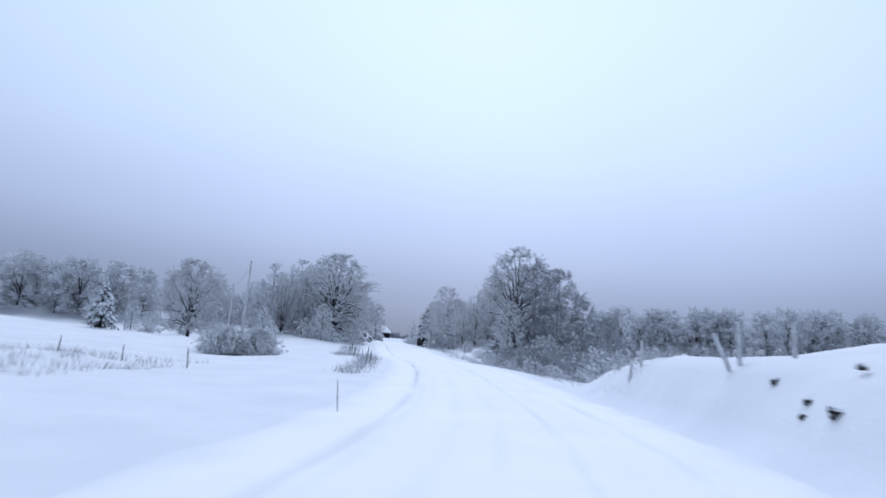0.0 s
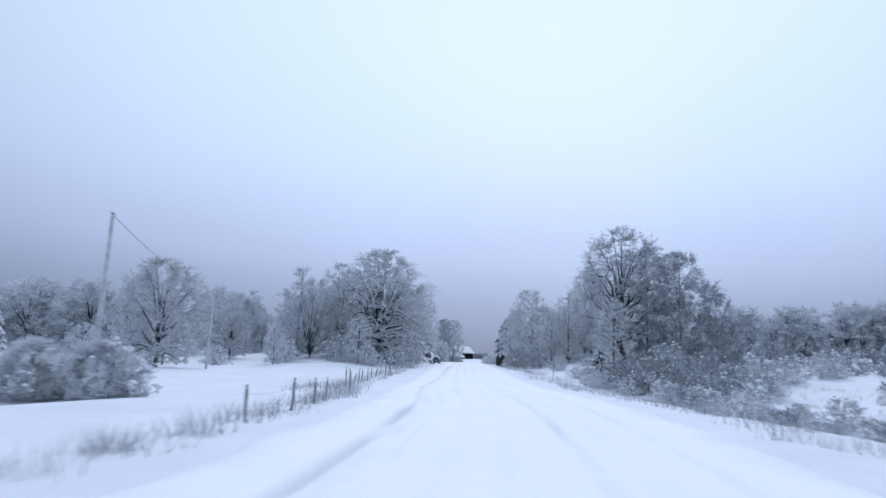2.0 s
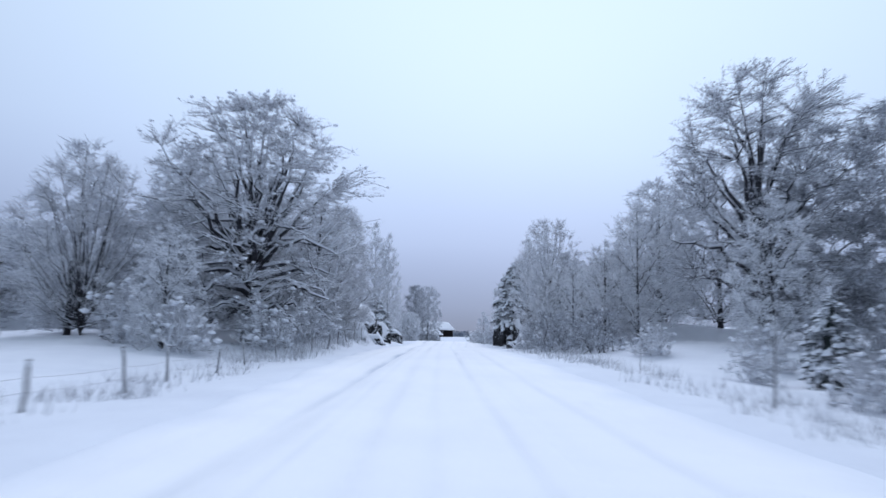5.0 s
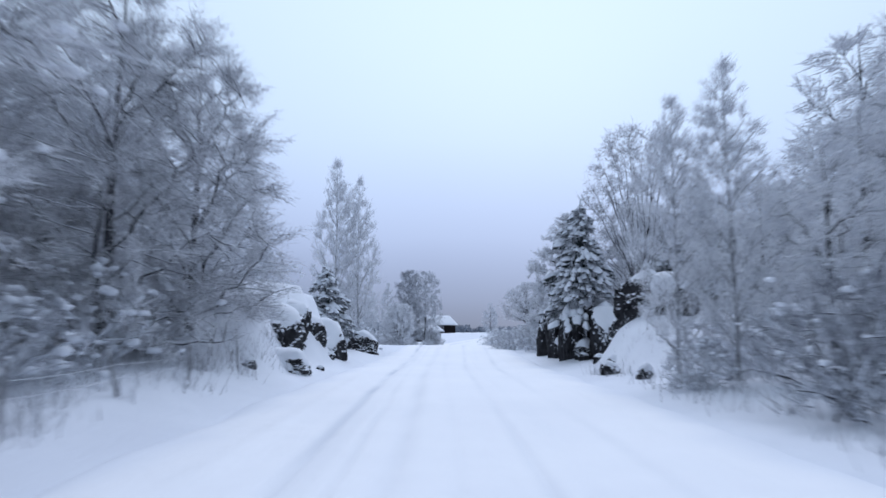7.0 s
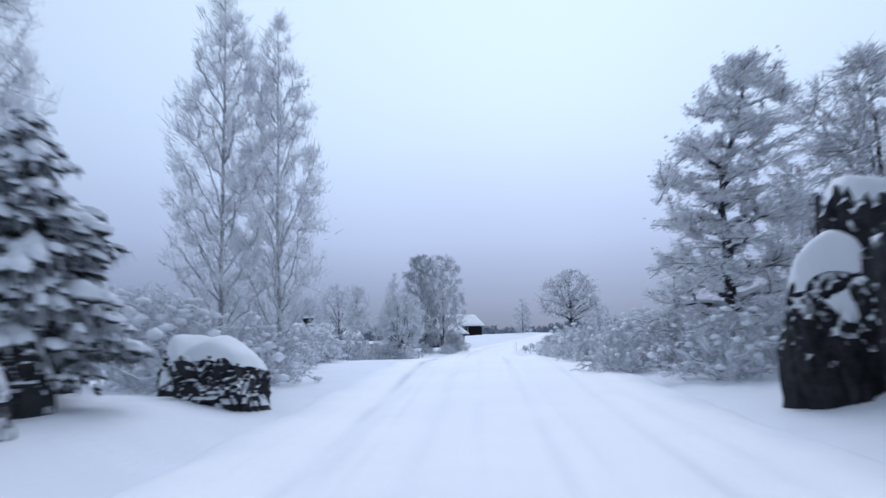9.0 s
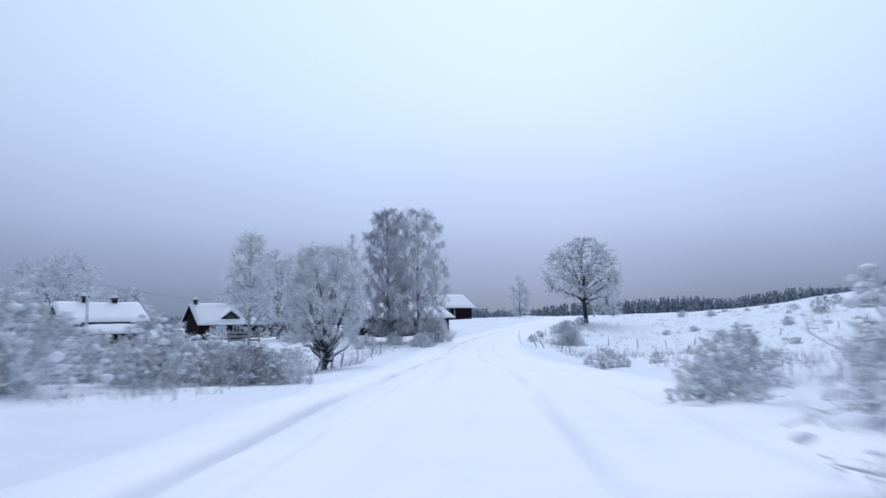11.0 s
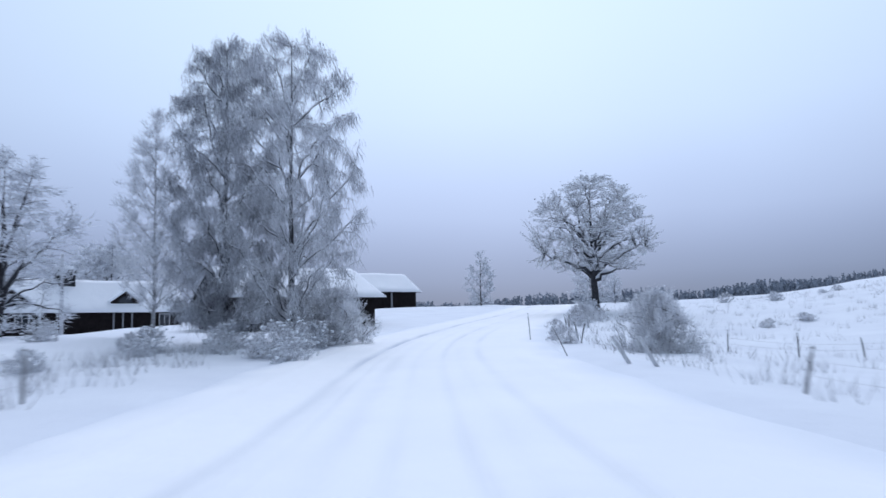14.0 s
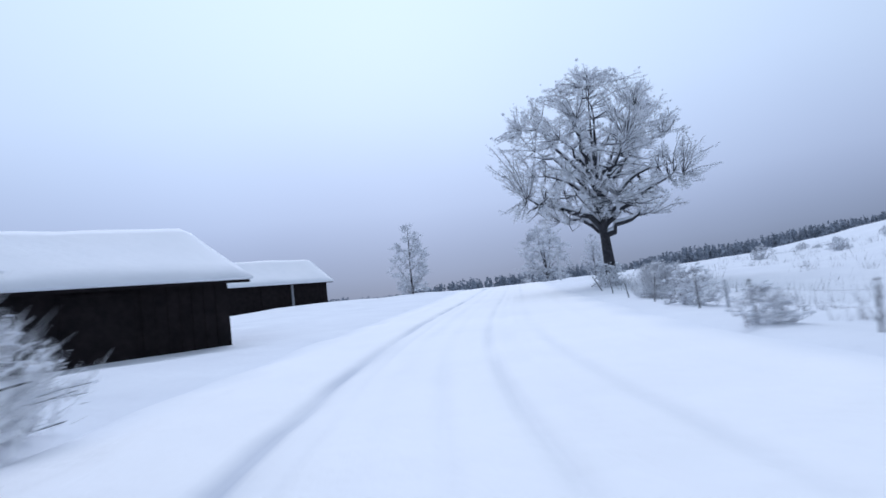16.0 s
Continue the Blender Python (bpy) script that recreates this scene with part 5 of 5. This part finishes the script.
chimney(long_house, -8.9, 4.7, 0.4, 0.5)
# pale uprights of the open veranda
for px in (2.9, 3.7, 4.5):
    bm = bmesh.new()
    box(bm, px - 0.06, px + 0.06, -2.45, -2.33, -0.3, 2.36, 0.01)
    part("veranda_post", bm, POST, long_house, "pale weathered upright")


def dormer_on(house, mid):
    """A low gabled dormer on the front roof slope, with its own snow."""
    bm = bmesh.new()
    vs = [bm.verts.new((mid + a, yy, zz)) for yy in (-2.15, -0.6) for a, zz in ((-1.25, 2.75), (1.25, 2.75), (1.25, 2.95), (0, 3.85), (-1.25, 2.95))]
    bm.faces.new(vs[0:5])
    bm.faces.new(vs[9:4:-1])
    for k in range(5):
        bm.faces.new((vs[k], vs[5 + k], vs[5 + (k + 1) % 5], vs[(k + 1) % 5]))
    bmesh.ops.recalc_face_normals(bm, faces=bm.faces)
    dormer = part("dormer", bm, PLANK, house)
    for side in (-1, 1):
        bm = bmesh.new()
        p = [(mid, -2.35, 3.88), (mid + side * 1.5, -2.35, 2.82), (mid + side * 1.5, -0.6, 2.82), (mid, -0.6, 3.88)]
        lo = [bm.verts.new(q) for q in p]
        hi = [bm.verts.new((q[0], q[1], q[2] + 0.2)) for q in p]
        bm.faces.new(lo)
        bm.faces.new(hi)
        for k in range(4):
            bm.faces.new((lo[k], lo[(k + 1) % 4], hi[(k + 1) % 4], hi[k]))
        bmesh.ops.recalc_face_normals(bm, faces=bm.faces)
        part("dormer_snow", bm, CAP_SNOW, dormer, "smooth snow")
    bm = bmesh.new()
    arch = [(0.62 * math.cos(a), 0.55 * math.sin(a)) for a in np.linspace(0, math.pi, 13)]
    front = [bm.verts.new((mid + a, -2.18, 2.86 + b)) for a, b in arch]
    back = [bm.verts.new((mid + a, -2.14, 2.86 + b)) for a, b in arch]
    bm.faces.new(front)
    bm.faces.new(back)
    for k in range(13):
        bm.faces.new((front[k], front[(k + 1) % 13], back[(k + 1) % 13], back[k]))
    bmesh.ops.recalc_face_normals(bm, faces=bm.faces)
    part("pane", bm, PANE, dormer, "half-round dormer window")


dormer_on(long_house, 4.0)
dormer_on(long_house, -5.0)

# board fence by the farm
board_fence = tagged(new("board_fence"), "short pale board fence in the snowy farm meadow", "fence")
for k in range(3):
    bm = bmesh.new()
    box(bm, -1.4, 1.4, -0.02, 0.02, 0.15 + 0.34 * k, 0.35 + 0.34 * k, 0.006)
    part("board", bm, POST, board_fence)
for xx in (-1.3, 0, 1.3):
    bm = bmesh.new()
    box(bm, xx - 0.05, xx + 0.05, 0.025, 0.11, -0.3, 1.25, 0.01)
    part("post", bm, POST, board_fence)
board_fence.matrix_basis = pose(-37.2, 205.0, gz(-37.2, 205.0), 0, 0, 35)

# the little trestle on the crest
trestle = tagged(new("trestle"), "low wooden trestle with snow on its top", "trestle")
bm = bmesh.new()
box(bm, -0.95, 0.95, -0.12, 0.12, 0.85, 0.97, 0.02)
part("beam", bm, POST, trestle)
bm = bmesh.new()
box(bm, -0.97, 0.97, -0.13, 0.13, 0.974, 1.2, 0.07)
part("snow", bm, CAP_SNOW, trestle, "ridge of snow")
for sx in (-0.8, 0.8):
    for sy in (-1, 1):
        bm = bmesh.new()
        vs = box(bm, sx - 0.04, sx + 0.04, -0.04, 0.04, -0.2, 0.9)
        for vert in bm.verts:
            vert.co.y += sy * (0.35 - 0.33 * (vert.co.z + 0.2) / 1.1)
        part("leg", bm, POST, trestle)
trestle.matrix_basis = pose(-14.4, 293.0, gz(-14.4, 293.0), 0, 0, 8)

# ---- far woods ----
# needle colour is lightened with painted haze
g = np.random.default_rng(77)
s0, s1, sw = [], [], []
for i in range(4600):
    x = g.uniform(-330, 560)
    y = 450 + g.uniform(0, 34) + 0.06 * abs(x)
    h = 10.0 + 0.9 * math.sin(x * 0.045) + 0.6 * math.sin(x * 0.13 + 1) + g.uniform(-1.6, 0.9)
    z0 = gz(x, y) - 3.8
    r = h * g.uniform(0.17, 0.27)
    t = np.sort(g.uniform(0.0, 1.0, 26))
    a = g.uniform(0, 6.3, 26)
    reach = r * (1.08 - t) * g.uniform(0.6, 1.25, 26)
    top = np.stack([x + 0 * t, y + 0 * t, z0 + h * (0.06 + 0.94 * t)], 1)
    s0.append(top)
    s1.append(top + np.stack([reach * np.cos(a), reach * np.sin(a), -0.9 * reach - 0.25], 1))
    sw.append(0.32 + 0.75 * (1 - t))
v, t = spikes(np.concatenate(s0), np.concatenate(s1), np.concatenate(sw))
tagged(new("far_forest", tri_mesh("far_forest", v, t, HAZED_NEEDLE)), "dark band of distant conifer forest along the ridge", "forest", kind="stuff")


# ---- dry grass and weeds standing out of the snow ----
def tufts(name, label, spots, seed, blades=16, height=0.38, spread=0.22, thick=0.006):
    g = np.random.default_rng(seed)
    s, e = [], []
    for x, y in spots:
        n = int(blades * g.uniform(0.4, 1.5))
        px, py = x + g.normal(0, spread, n), y + g.normal(0, spread, n)
        pz = ground_z(px, py) - 0.03
        a = np.stack([px, py, pz], 1)
        h = height * g.uniform(0.4, 1.3, n)
        s.append(a)
        e.append(a + np.stack([g.normal(0, 0.32, n) * h, g.normal(0, 0.32, n) * h, h], 1))
    v, t = spikes(np.concatenate(s), np.concatenate(e), thick)
    tagged(new(name, tri_mesh(name, v, t, STEM)), label, "grass", kind="stuff")


g = np.random.default_rng(21)


def band(y0, y1, u0, u1, n):
    y = g.uniform(y0, y1, n)
    return [(float(XR(b)) + g.uniform(u0, u1), float(b)) for b in y]


tufts("dry_grass", "frosted dry grass along the fence line", band(30, 54, -5.9, -4.7, 150) + band(50, 97, -7.6, -5.6, 190), 1, 14, 0.36)
tufts("dry_grass", "frosted weeds on the low meadow and ditch", band(24, 100, 4.8, 8.0, 200) + band(26, 90, 7, 34, 760), 2, 14, 0.4)
tufts("dry_grass", "frosted dry grass below the trees", band(92, 118, -8.5, -5.0, 300) + band(96, 122, 4.6, 7.5, 130), 3, 14, 0.42)
tufts("dry_grass", "frosted weeds on the bank beside the road", band(158, 205, -9, -5.4, 240) + band(160, 200, -24, -9, 200), 4, 14, 0.40)
tufts("dry_grass", "frosted weeds over the open hillside", band(158, 240, 5.4, 9, 220) + band(160, 262, 9, 60, 1300), 5, 12, 0.40)
tufts("dry_grass", "frosted weeds by the field track", [(g.uniform(-40, -8), g.uniform(18, 32)) for _ in range(520)], 6, 14, 0.34)
